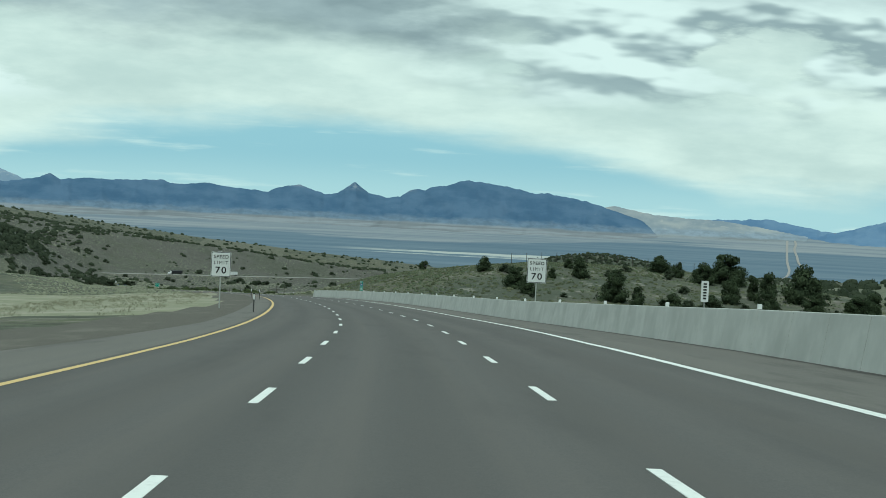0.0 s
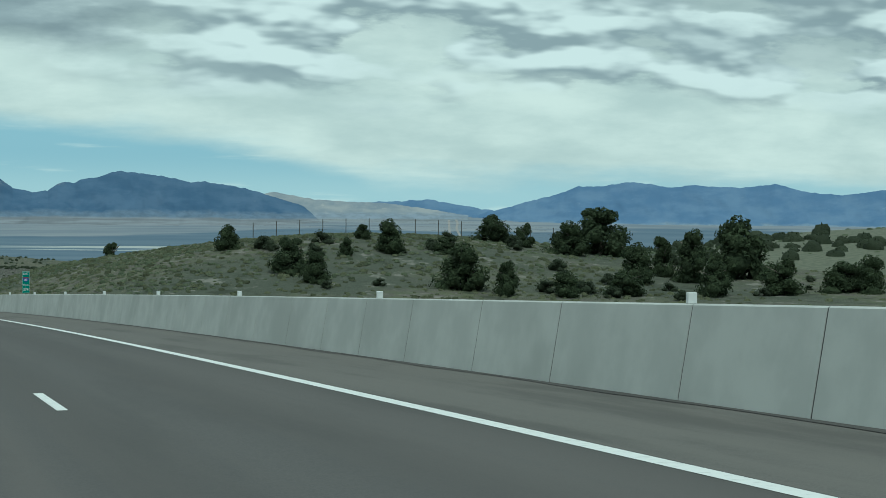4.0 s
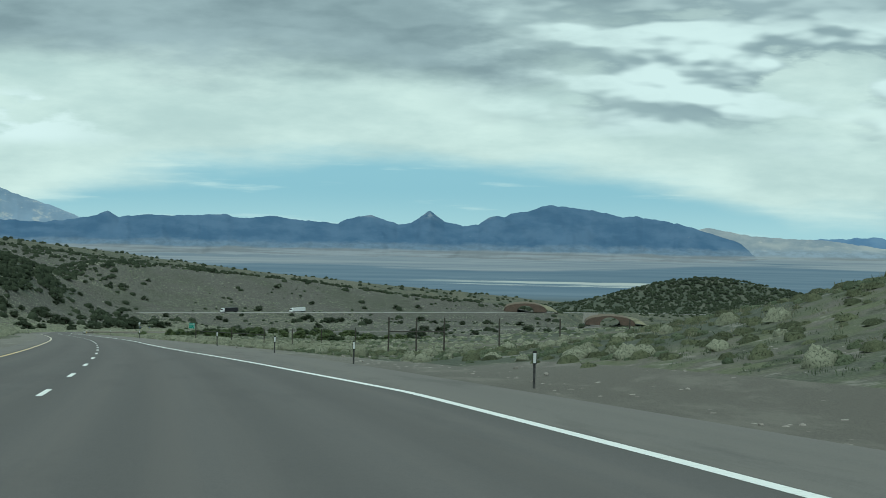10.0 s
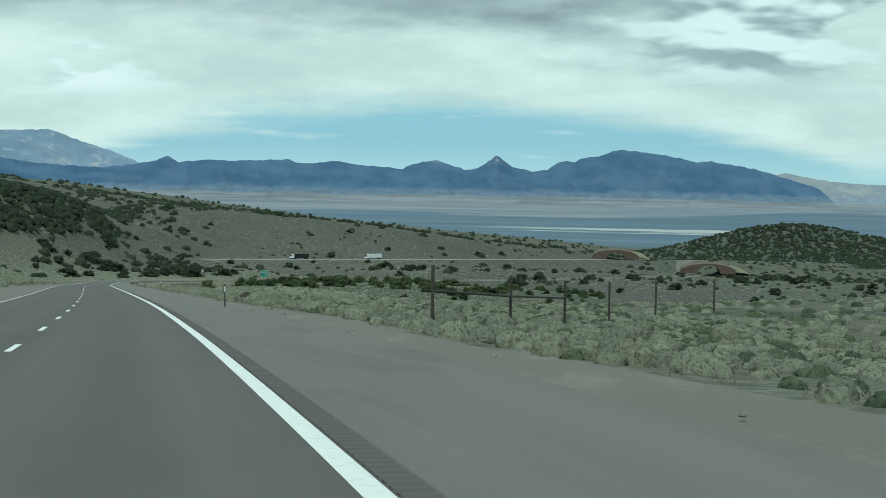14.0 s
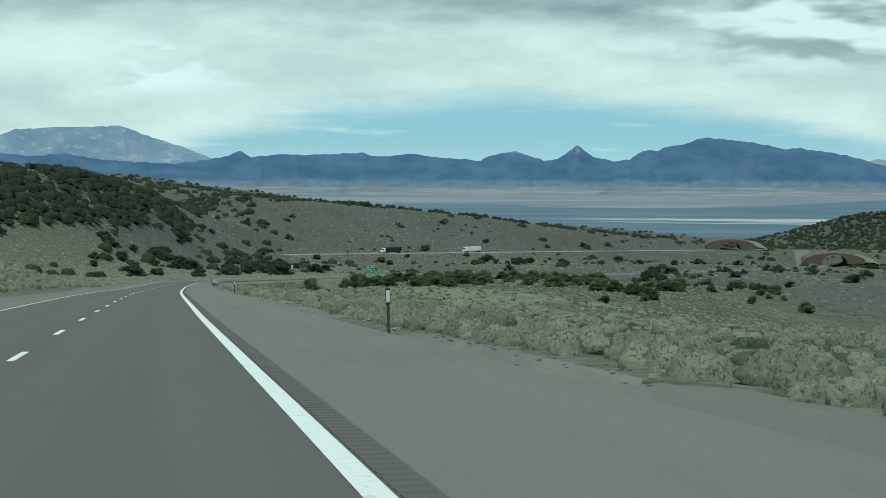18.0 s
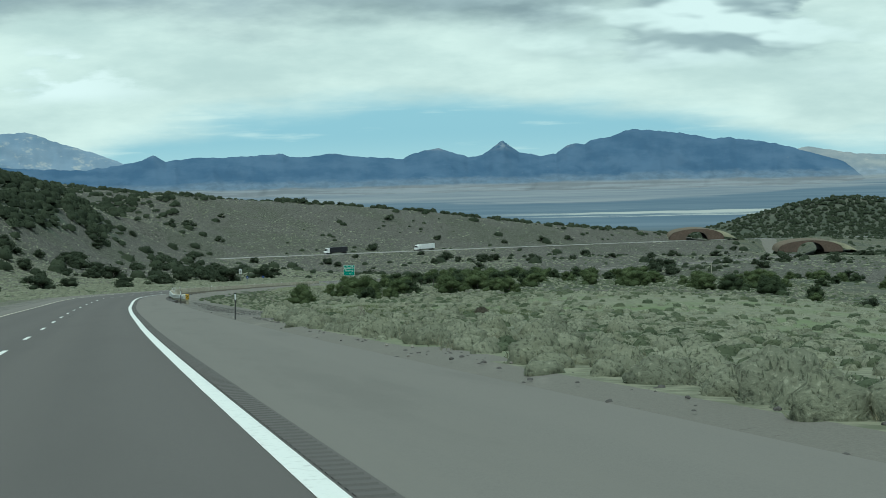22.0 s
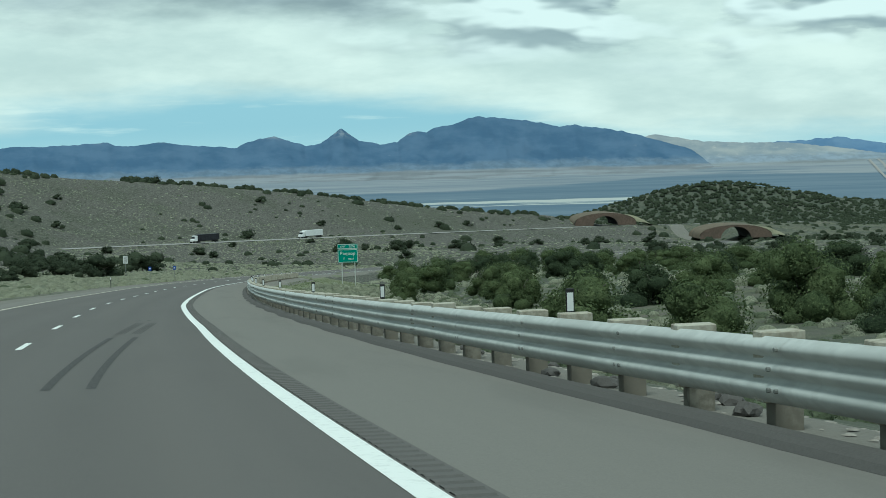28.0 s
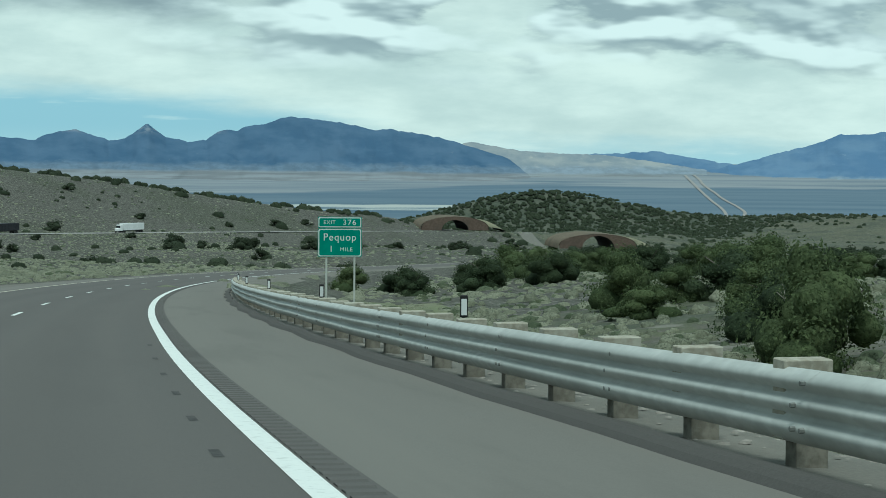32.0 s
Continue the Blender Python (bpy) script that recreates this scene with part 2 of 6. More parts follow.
HILLS = [  # x, y, rise, across, along, turn of the long axis in degrees
    (42, 357, 11.0, 55, 62, 58), (98, 329, 2.3, 30, 149, 17), (228, 602, 20.6, 280, 137, -2), (556, 870, 28.5, 255, 311, -2), (-626, 2083, 80.9, 381, 479, -29),
    (-164, 1875, 19.5, 80, 783, -52), (-250, 2112, 14.9, 426, 146, 89), (-682, 2760, 96.8, 259, 657, -23), (-134, 3277, 45.1, 216, 430, -60), (429, 3169, 70.9, 203, 74, 4),
    (848, 3110, 40.7, 231, 387, 19), (-138, 589, 3.6, 54, 145, 15), (-310, 1295, 44.3, 40, 327, 1), (98, 648, -42, 78, 78, 11), (98, 1022, -19.5, 85, 429, -19),
    (-78, 1304, -10.4, 34, 246, 26),
    (28, 311, 3.6, 30, 22, 25), (-84, 803, 2.6, 36, 52, 12), (-150, 766, 3.7, 15, 40, 13),
]


def wave(x, y, k, seed):
    """Cheap smooth relief from crossed sines."""
    r = np.random.RandomState(seed)
    z = 0
    for _ in range(6):
        a, ph, f = r.uniform(0, 6.28), r.uniform(0, 6.28), k * r.uniform(0.6, 1.7)
        z = z + np.sin((x * np.cos(a) + y * np.sin(a)) * f + ph)
    return z / 6


def natural(x, y):
    z = zbase(x, y)
    for cx, cy, rise, ra, rl, turned in HILLS:
        c, s = math.cos(radians(turned)), math.sin(radians(turned))
        u, v = (x - cx) * c + (y - cy) * s, -(x - cx) * s + (y - cy) * c
        z = z + rise * np.exp(-((u / ra) ** 2) - (v / rl) ** 2)
    far = np.clip((y - 900) / 1500, 0, 1) * np.clip((3500 - y) / 300, 0, 1)
    z = z + wave(x, y, 0.045, 3) * 0.7 + far * (wave(x, y, 0.02, 5) * 1.6 + wave(x, y, 0.05, 8) * 0.8)
    return z


def ground_z(x, y):
    """Height of the ground: natural, cut and filled along both carriageways."""
    x, y = np.asarray(x, float), np.asarray(y, float)
    xr, zr, tx = (np.interp(y, LINE[:, 1], c) for c in (LINE[:, 0], LINE[:, 2], TAN[:, 0]))
    u = (x - xr) * np.cos(np.arctan(tx))
    nat = natural(x, y)
    out = np.where(u > 3, u - 8.6, -u - 5.2)
    zr = zr + np.interp(y, [41, 96, 790, 905], [0.026, 0.0, 0.0, -0.02]) * (np.clip(u, -7, 13) - 1.8)
    shelf = zr - 0.06 - 0.03 * np.clip(out, 0, 6)
    right_rail = (u > 3) & (y > 770)
    shelf = shelf - np.where(right_rail, np.clip(u - 7.6, 0, 12) * 0.16, 0)
    shelf = np.where(out < 0, np.where(right_rail, shelf, zr - 0.30 + np.clip((out + 0.6) / 0.6, 0, 1) * 0.24), shelf)
    shelf = shelf + np.where(right_rail, 0.10 * np.clip((u - 6.5) / 0.25, 0, 1) * np.clip((9.4 - u) / 1.5, 0, 1) * np.clip((y - 800) / 25, 0, 1), 0)
    berm = np.clip((y - 590) / 60, 0, 1) * np.clip((800 - y) / 60, 0, 1)
    shelf = shelf + np.where(u < 0, 3.1 * berm * np.clip((-u - 8.3) / 9.0, 0, 1), 0)
    w = np.clip((out - 2.0 - np.where(u < 0, 12 * berm, 0)) / 26, 0, 1)
    w = w * w * (3 - 2 * w)
    near_road = np.clip((2520 - y) / 60, 0, 1)
    w = 1 - (1 - w) * near_road
    z = shelf * (1 - w) + nat * w
    # the other carriageway's bench
    d2 = np.full(np.shape(x), 1e9)
    z2 = np.zeros(np.shape(x))
    for q in OTHER[::2]:
        d = np.hypot(x - q[0], y - q[1])
        z2, d2 = np.where(d < d2, q[2], z2), np.minimum(d, d2)
    w2 = np.clip((d2 - 12) / 30, 0, 1)
    return np.where(d2 < 42, (z2 - 0.3) * (1 - w2) + z * w2, z)


# ---- mesh helpers ----


def mesh_of(name, verts, faces, smooth=False):
    me = bpy.data.meshes.new(name)
    verts = np.asarray(verts, np.float32)
    faces = np.asarray(faces, np.int32)
    me.vertices.add(len(verts))
    me.vertices.foreach_set("co", verts.ravel())
    k = faces.shape[1]
    me.loops.add(faces.size)
    me.loops.foreach_set("vertex_index", faces.ravel())
    me.polygons.add(len(faces))
    me.polygons.foreach_set("loop_start", np.arange(0, faces.size, k, dtype=np.int32))
    if smooth:
        me.polygons.foreach_set("use_smooth", np.ones(len(faces), bool))
    me.update(calc_edges=True)
    return me


def sheet(name, grid, material, smooth=True):
    """A mesh from a rows x columns x 3 array."""
    r, c = grid.shape[:2]
    i = np.arange((r - 1) * c).reshape(r - 1, c)[:, :-1].ravel()
    me = mesh_of(name, grid.reshape(-1, 3), np.stack([i, i + 1, i + c + 1, i + c], 1), smooth)
    me.materials.append(material)
    return me


def part(name, data, material, parent=None, label="", at=None):
    """Links a bmesh or mesh as one object, under a thing if given."""
    if isinstance(data, bmesh.types.BMesh):
        me = bpy.data.meshes.new(name)
        data.to_mesh(me)
        data.free()
        data = me
    if material and not data.materials:
        data.materials.append(material)
    ob = new(name, data)
    if parent is not None:
        ob.parent = parent
    if at is not None:
        ob.matrix_basis = at
    return tagged(ob, label)


def box(bm, lo, hi, bevel=0.0):
    c, s = [(a + b) / 2 for a, b in zip(lo, hi)], [b - a for a, b in zip(lo, hi)]
    made = bmesh.ops.create_cube(bm, size=1, matrix=Matrix.Translation(c) @ Matrix.Diagonal((*s, 1)))
    if bevel:
        es = list({e for v in made["verts"] for e in v.link_edges})
        bmesh.ops.bevel(bm, geom=es, offset=bevel, segments=1, affect="EDGES")
    return bm


def boxed(lo, hi, bevel=0.0):
    return box(bmesh.new(), lo, hi, bevel)


def rod(bm, a, b, r, seg=8, r2=None):
    a, b = Vector(a), Vector(b)
    q = (b - a).to_track_quat("Z", "Y").to_matrix().to_4x4()
    bmesh.ops.create_cone(bm, cap_ends=True, segments=seg, radius1=r, radius2=r if r2 is None else r2, depth=(b - a).length, matrix=Matrix.Translation((a + b) / 2) @ q)
    return bm


def laid(me, lay):
    """Keeps each vertex's place across and along the road, for wear that follows the lanes."""
    me.attributes.new("lay", "FLOAT_VECTOR", "POINT").data.foreach_set("vector", lay.ravel())
    return me


def strip(name, ss, us, z, material, thick=0.0):
    """A flat band along the road; us: u values or functions of s, from left to right."""
    lay = np.array([[(u(s) if callable(u) else u, s, 0.0) for u in us] for s in ss])
    me = sheet(name, np.array([[tuple(on_road(s, u, z)) for u, s, _ in row] for row in lay]), material)
    return laid(me, lay)


def holder(name, m, label, category, group="", kind=""):
    ob = new(name)
    ob.matrix_basis = m
    return tagged(ob, label, category, group, kind)


def swept(profile, frames, closed=True):
    """Verts and quads of an (across, up) profile carried along frames of (origin, right vector)."""
    n, v, fc = len(profile), [], []
    for o, right in frames:
        for a, h in profile:
            v.append((o[0] + right[0] * a, o[1] + right[1] * a, o[2] + h))
    for r in range(len(frames) - 1):
        for k in range(n if closed else n - 1):
            j = (k + 1) % n
            fc.append((r * n + k, r * n + j, (r + 1) * n + j, (r + 1) * n + k))
    return v, fc


def road_frames(ss, u):
    out = []
    for s in ss:
        a = radians(heading(s))
        out.append((on_road(s, u(s) if callable(u) else u), (math.cos(a), math.sin(a))))
    return out

# ---- materials ----
def road_paint(name, colour, faded=None):
    m, nt, b = mat(name, 0.7)
    p = place(nt)
    worn = maths(nt, "MULTIPLY", step(nt, 0.5, 0.72, noise_tex(nt, p, 9.0, 6, 0.7)), 0.35)
    col = mix(nt, worn, colour, tuple(c * 0.30 for c in colour))
    if faded:
        lay = nt.nodes.new("ShaderNodeAttribute")
        lay.attribute_name = "lay"
        s = node(nt, "ShaderNodeSeparateXYZ", i0=lay.outputs["Vector"]).outputs[1]
        col = mix(nt, step(nt, 330.0, 500.0, s), col, mix(nt, worn, faded, tuple(c * 0.3 for c in faded)))
    nt.links.new(col, b.inputs["Base Color"])
    return m


def asphalt(name, c1, c2, c3, tracks=0.0, older=1.0, blots=0.6):
    m, nt, b = mat(name, 0.88, spec=0.25)
    p = place(nt)
    lay = nt.nodes.new("ShaderNodeAttribute")
    lay.attribute_name = "lay"
    lay = lay.outputs["Vector"]
    grit = noise_tex(nt, p, 45.0, 3, 0.7)
    coarse = noise_tex(nt, p, 9.0, 4, 0.7)
    col = mix(nt, step(nt, 0.3, 0.7, grit), c1, c2)
    col = mix(nt, maths(nt, "MULTIPLY", step(nt, 0.4, 0.7, coarse), 0.45), col, c3)
    along = noise_tex(nt, stretched(nt, lay, (1.5, 0.012, 1.0)), 1.0, 5, 0.6)
    col = mix(nt, maths(nt, "MULTIPLY", step(nt, 0.40, 0.66, along), 0.75), col, c3)
    blot = noise_tex(nt, stretched(nt, lay, (0.7, 0.09, 1.0)), 1.0, 6, 0.65)
    col = mix(nt, maths(nt, "MULTIPLY", step(nt, 0.50, 0.66, blot), blots), col, tuple(c * 0.78 for c in c1))
    u, s = node(nt, "ShaderNodeSeparateXYZ", i0=lay).outputs[:2]
    if tracks:
        # oil darkened middle between the wheel paths of each lane
        w = maths(nt, "COSINE", maths(nt, "MULTIPLY", u, 2 * math.pi / 1.83))
        w = maths(nt, "MULTIPLY", maths(nt, "ADD", w, 1.0), tracks * 0.5)
        col = mix(nt, w, col, tuple(c * 0.62 for c in c1))
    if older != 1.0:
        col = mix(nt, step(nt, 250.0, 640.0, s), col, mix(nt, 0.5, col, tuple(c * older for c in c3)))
    nt.links.new(col, b.inputs["Base Color"])
    bump(nt, b, grit, 0.35, 0.006)
    return m


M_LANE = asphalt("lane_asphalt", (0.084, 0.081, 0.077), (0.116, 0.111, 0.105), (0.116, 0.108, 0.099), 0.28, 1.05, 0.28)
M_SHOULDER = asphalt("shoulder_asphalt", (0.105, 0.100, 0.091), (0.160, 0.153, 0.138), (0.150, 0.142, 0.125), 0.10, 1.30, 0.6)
M_DARK = asphalt("patched_asphalt", (0.068, 0.065, 0.06), (0.095, 0.091, 0.085), (0.085, 0.08, 0.073))
M_GROOVE_SHADE = asphalt("groove_shade_asphalt", (0.078, 0.074, 0.068), (0.105, 0.10, 0.093), (0.095, 0.09, 0.083))
M_WHITE = road_paint("white_paint", (0.72, 0.74, 0.70))
M_YELLOW = road_paint("yellow_paint", (0.60, 0.44, 0.19), (0.56, 0.52, 0.42))
M_RUBBER = grained("tyre_rubber_trace", (0.045, 0.044, 0.042), (0.075, 0.072, 0.068), 20)
M_CONC = grained("barrier_concrete", (0.44, 0.455, 0.425), (0.50, 0.515, 0.48), 1.3, 0.9, c3=(0.39, 0.403, 0.375), big=0.45, bumpy=0.04)
M_JOINT = grained("joint_shadow_gap", (0.06, 0.06, 0.055), (0.09, 0.09, 0.085), 10)
M_GALV = grained("galvanised_steel", (0.46, 0.475, 0.445), (0.54, 0.555, 0.52), 5.0, 0.55, 0.2, c3=(0.42, 0.435, 0.405), big=0.5, bumpy=0.02)
M_STEEL = grained("dull_steel_post", (0.16, 0.17, 0.16), (0.24, 0.25, 0.23), 15, 0.6, 0.4)
# post steel darkened in its base colour, as seen against the light
M_BACKLIT_STEEL = grained("backlit_dark_steel", (0.035, 0.036, 0.036), (0.075, 0.074, 0.070), 14.0, 0.7)
M_WOOD = grained("weathered_timber_block", (0.26, 0.24, 0.185), (0.38, 0.36, 0.29), 14.0, 0.95, c3=(0.42, 0.41, 0.34), big=2.5)
M_POST = grained("dark_timber_post", (0.145, 0.135, 0.108), (0.225, 0.21, 0.172), 12.0, 0.95, c3=(0.17, 0.155, 0.125), big=2.0)
M_SIGNW = grained("sign_white_sheeting", (0.60, 0.62, 0.60), (0.66, 0.68, 0.66), 2.0, 0.5, bumpy=0.0)
M_BLACK = grained("black_plastic", (0.012, 0.012, 0.012), (0.02, 0.02, 0.02), 10, 0.6, bumpy=0.0)
M_GREEN = grained("sign_green_sheeting", (0.0, 0.20, 0.145), (0.0, 0.23, 0.165), 2.0, 0.5, bumpy=0.0)
M_BLUE = grained("sign_blue_sheeting", (0.02, 0.06, 0.28), (0.03, 0.08, 0.32), 2.0, 0.5, bumpy=0.0)
M_RED = grained("sign_red_sheeting", (0.30, 0.02, 0.03), (0.34, 0.03, 0.04), 2.0, 0.5, bumpy=0.0)
M_HAZY = grained("hazard_yellow", (0.75, 0.45, 0.02), (0.80, 0.50, 0.03), 2.0, 0.5, bumpy=0.0)
M_CLAY = grained("red_brown_headwall", (0.105, 0.076, 0.058), (0.138, 0.10, 0.078), 0.9, 0.95, c3=(0.09, 0.07, 0.055), big=0.15)
M_FILL = grained("pale_fill_earth", (0.17, 0.165, 0.105), (0.23, 0.215, 0.14), 0.6, 0.95, c3=(0.125, 0.125, 0.08), big=0.1)
M_COVER = grained("brown_cover_earth", (0.115, 0.092, 0.066), (0.160, 0.132, 0.092), 0.6, 0.95, c3=(0.10, 0.085, 0.06), big=0.1)
M_TUNNEL = grained("tunnel_concrete", (0.05, 0.047, 0.045), (0.07, 0.066, 0.062), 1.0)
M_FARROAD = asphalt("far_road_asphalt", (0.26, 0.25, 0.235), (0.31, 0.30, 0.28), (0.27, 0.26, 0.245))


def ground_material():
    m, nt, b = mat("desert_ground", 0.95, spec=0.1)
    p = place(nt)
    fine = noise_tex(nt, p, 7.0, 6, 0.7)
    mid = noise_tex(nt, p, 0.55, 6, 0.65)
    wide = noise_tex(nt, p, 0.035, 5, 0.6)
    soil = mix(nt, step(nt, 0.3, 0.7, fine), (0.085, 0.080, 0.068), (0.150, 0.139, 0.116))
    grass = mix(nt, step(nt, 0.3, 0.7, fine), (0.078, 0.090, 0.052), (0.135, 0.142, 0.088))
    sage = mix(nt, step(nt, 0.35, 0.65, fine), (0.056, 0.066, 0.050), (0.098, 0.106, 0.080))
    col = mix(nt, step(nt, 0.40, 0.60, mid), soil, grass)
    col = mix(nt, step(nt, 0.42, 0.62, wide), col, sage)
    rocky = noise_tex(nt, stretched(nt, p, (0.30, 0.30, 1.1)), 1.0, 6, 0.7)
    col = mix(nt, maths(nt, "MULTIPLY", step(nt, 0.56, 0.64, rocky), 0.8), col, (0.205, 0.198, 0.168))
    col = mix(nt, maths(nt, "MULTIPLY", step(nt, 0.45, 0.36, rocky), 0.8), col, (0.045, 0.052, 0.036))
    nt.links.new(col, b.inputs["Base Color"])
    bump(nt, b, mid, 0.7, 0.25)
    return m


def hillside_material(name, dark, soil, pale, green):
    """Stony slope: bare soil with low dark shrubs, pale tufts and stones at the size of a step, and greener swales."""
    m, nt, b = mat(name, 0.95, spec=0.1)
    p = place(nt)
    tufts = noise_tex(nt, p, 0.85, 3, 0.6)
    stones = noise_tex(nt, stretched(nt, p, (1.0, 1.0, 2.0)), 1.5, 4, 0.65)
    swale = noise_tex(nt, p, 0.017, 4, 0.6)
    col = mix(nt, maths(nt, "MULTIPLY", step(nt, 0.47, 0.62, swale), 0.75), soil, green)
    col = mix(nt, maths(nt, "MULTIPLY", step(nt, 0.53, 0.60, stones), 0.7), col, pale)
    col = mix(nt, maths(nt, "MULTIPLY", step(nt, 0.47, 0.40, tufts), 0.85), col, dark)
    nt.links.new(col, b.inputs["Base Color"])
    bump(nt, b, tufts, 0.9, 0.4)
    return m


def gravel_material():
    m, nt, b = mat("roadside_gravel", 0.95, spec=0.1)
    p = place(nt)
    fine = noise_tex(nt, p, 22.0, 5, 0.75)
    col = mix(nt, step(nt, 0.3, 0.7, fine), (0.108, 0.104, 0.090), (0.175, 0.167, 0.144))
    col = mix(nt, maths(nt, "MULTIPLY", step(nt, 0.5, 0.68, noise_tex(nt, stretched(nt, p, (0.5, 0.12, 1)), 1.0, 5, 0.7)), 0.7), col, (0.235, 0.224, 0.192))
    col = mix(nt, maths(nt, "MULTIPLY", step(nt, 0.66, 0.72, noise_tex(nt, p, 6.0, 4)), 0.6), col, (0.05, 0.047, 0.04))
    y = node(nt, "ShaderNodeSeparateXYZ", i0=p).outputs[1]
    col = mix(nt, maths(nt, "MULTIPLY", step(nt, 380.0, 470.0, y), 0.38), col, (0.215, 0.206, 0.180))
    col = mix(nt, maths(nt, "MULTIPLY", step(nt, 400.0, 350.0, y), 0.5), col, mix(nt, step(nt, 0.35, 0.65, fine), (0.060, 0.055, 0.046), (0.112, 0.102, 0.086)))
    chipped = maths(nt, "MULTIPLY", maths(nt, "MULTIPLY", step(nt, 735.0, 765.0, y), step(nt, 850.0, 835.0, y)), step(nt, 0.42, 0.56, noise_tex(nt, p, 0.35, 4, 0.7)))
    col = mix(nt, maths(nt, "MULTIPLY", chipped, maths(nt, "MULTIPLY", step(nt, 0.40, 0.58, noise_tex(nt, p, 5.0, 3, 0.7)), 0.7)), col, (0.072, 0.078, 0.082))
    nt.links.new(col, b.inputs["Base Color"])
    bump(nt, b, fine, 0.6, 0.03)
    return m


def valley_material():
    """Flat basin floor: sage flats, pale dry lake streaks and gravel fans, all tinted with painted distance haze."""
    m, nt, b = mat("hazy_basin_floor", 1.0, spec=0.0)
    p = place(nt)
    off = node(nt, "ShaderNodeVectorMath", i0=p, i1=(75.0, -490.0, 0.0)).outputs[0]
    sep = node(nt, "ShaderNodeSeparateXYZ", i0=off).outputs
    rr = maths(nt, "SQRT", maths(nt, "ADD", maths(nt, "MULTIPLY", sep[0], sep[0]), maths(nt, "MULTIPLY", sep[1], sep[1])))
    az = maths(nt, "DIVIDE", sep[0], sep[1])
    streak = noise_tex(nt, node(nt, "ShaderNodeCombineXYZ", i0=maths(nt, "MULTIPLY", az, 5.0), i1=maths(nt, "MULTIPLY", rr, 0.022)).outputs[0], 1.0, 6, 0.6)
    bend = noise_tex(nt, node(nt, "ShaderNodeCombineXYZ", i0=maths(nt, "MULTIPLY", az, 4.0), i1=maths(nt, "MULTIPLY", rr, 0.0022)).outputs[0], 1.0, 4, 0.55)
    wig = maths(nt, "ADD", rr, maths(nt, "MULTIPLY", maths(nt, "SUBTRACT", streak, 0.5), 120.0))
    wig = maths(nt, "ADD", wig, maths(nt, "MULTIPLY", maths(nt, "SUBTRACT", bend, 0.5), 700.0))
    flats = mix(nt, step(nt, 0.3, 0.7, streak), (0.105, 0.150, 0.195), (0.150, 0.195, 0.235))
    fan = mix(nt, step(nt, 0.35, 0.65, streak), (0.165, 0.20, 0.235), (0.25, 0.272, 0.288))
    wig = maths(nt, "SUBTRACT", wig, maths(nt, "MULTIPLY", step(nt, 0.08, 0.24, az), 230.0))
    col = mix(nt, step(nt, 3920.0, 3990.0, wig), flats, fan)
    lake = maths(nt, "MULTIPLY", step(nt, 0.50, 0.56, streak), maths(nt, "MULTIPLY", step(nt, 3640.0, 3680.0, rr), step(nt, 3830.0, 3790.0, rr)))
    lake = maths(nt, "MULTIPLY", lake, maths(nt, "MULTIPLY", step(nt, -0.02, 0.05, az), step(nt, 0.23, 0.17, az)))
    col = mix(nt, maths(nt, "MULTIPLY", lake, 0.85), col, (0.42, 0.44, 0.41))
    # the painted haze tint gives way to plain sage colour on the near side
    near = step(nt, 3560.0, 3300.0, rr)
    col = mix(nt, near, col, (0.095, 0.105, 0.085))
    nt.links.new(col, b.inputs["Base Color"])
    return m


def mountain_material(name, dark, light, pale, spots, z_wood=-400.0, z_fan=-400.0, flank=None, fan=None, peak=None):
    """Forest above, barer flanks below it and pale gravel fans at the foot; distance haze is mixed into the colours."""
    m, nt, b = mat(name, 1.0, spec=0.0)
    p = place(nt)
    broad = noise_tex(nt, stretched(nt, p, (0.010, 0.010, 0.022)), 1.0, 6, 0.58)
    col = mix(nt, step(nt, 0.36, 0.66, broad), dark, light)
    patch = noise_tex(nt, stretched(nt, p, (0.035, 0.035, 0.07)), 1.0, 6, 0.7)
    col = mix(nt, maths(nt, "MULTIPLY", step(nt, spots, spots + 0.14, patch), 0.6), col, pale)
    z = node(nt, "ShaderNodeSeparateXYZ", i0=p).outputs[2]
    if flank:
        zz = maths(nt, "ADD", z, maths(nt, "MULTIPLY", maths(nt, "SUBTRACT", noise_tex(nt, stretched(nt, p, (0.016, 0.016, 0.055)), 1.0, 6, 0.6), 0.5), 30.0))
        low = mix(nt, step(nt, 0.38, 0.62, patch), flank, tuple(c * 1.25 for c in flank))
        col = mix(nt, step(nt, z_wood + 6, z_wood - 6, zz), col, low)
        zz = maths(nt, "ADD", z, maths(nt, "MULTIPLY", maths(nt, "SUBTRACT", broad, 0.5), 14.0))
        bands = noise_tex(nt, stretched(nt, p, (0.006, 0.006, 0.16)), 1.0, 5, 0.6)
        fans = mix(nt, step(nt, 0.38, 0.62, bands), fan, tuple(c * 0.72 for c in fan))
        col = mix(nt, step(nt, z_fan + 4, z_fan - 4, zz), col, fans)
    if peak:
        # bare rock on the pointed peaks
        x = node(nt, "ShaderNodeSeparateXYZ", i0=p).outputs[0]
        bare = maths(nt, "MULTIPLY", maths(nt, "MULTIPLY", step(nt, 14.0, 34.0, z), step(nt, 130.0, 90.0, x)), step(nt, 0.42, 0.60, patch))
        col = mix(nt, maths(nt, "MULTIPLY", bare, 0.5), col, peak)
    nt.links.new(col, b.inputs["Base Color"])
    return m


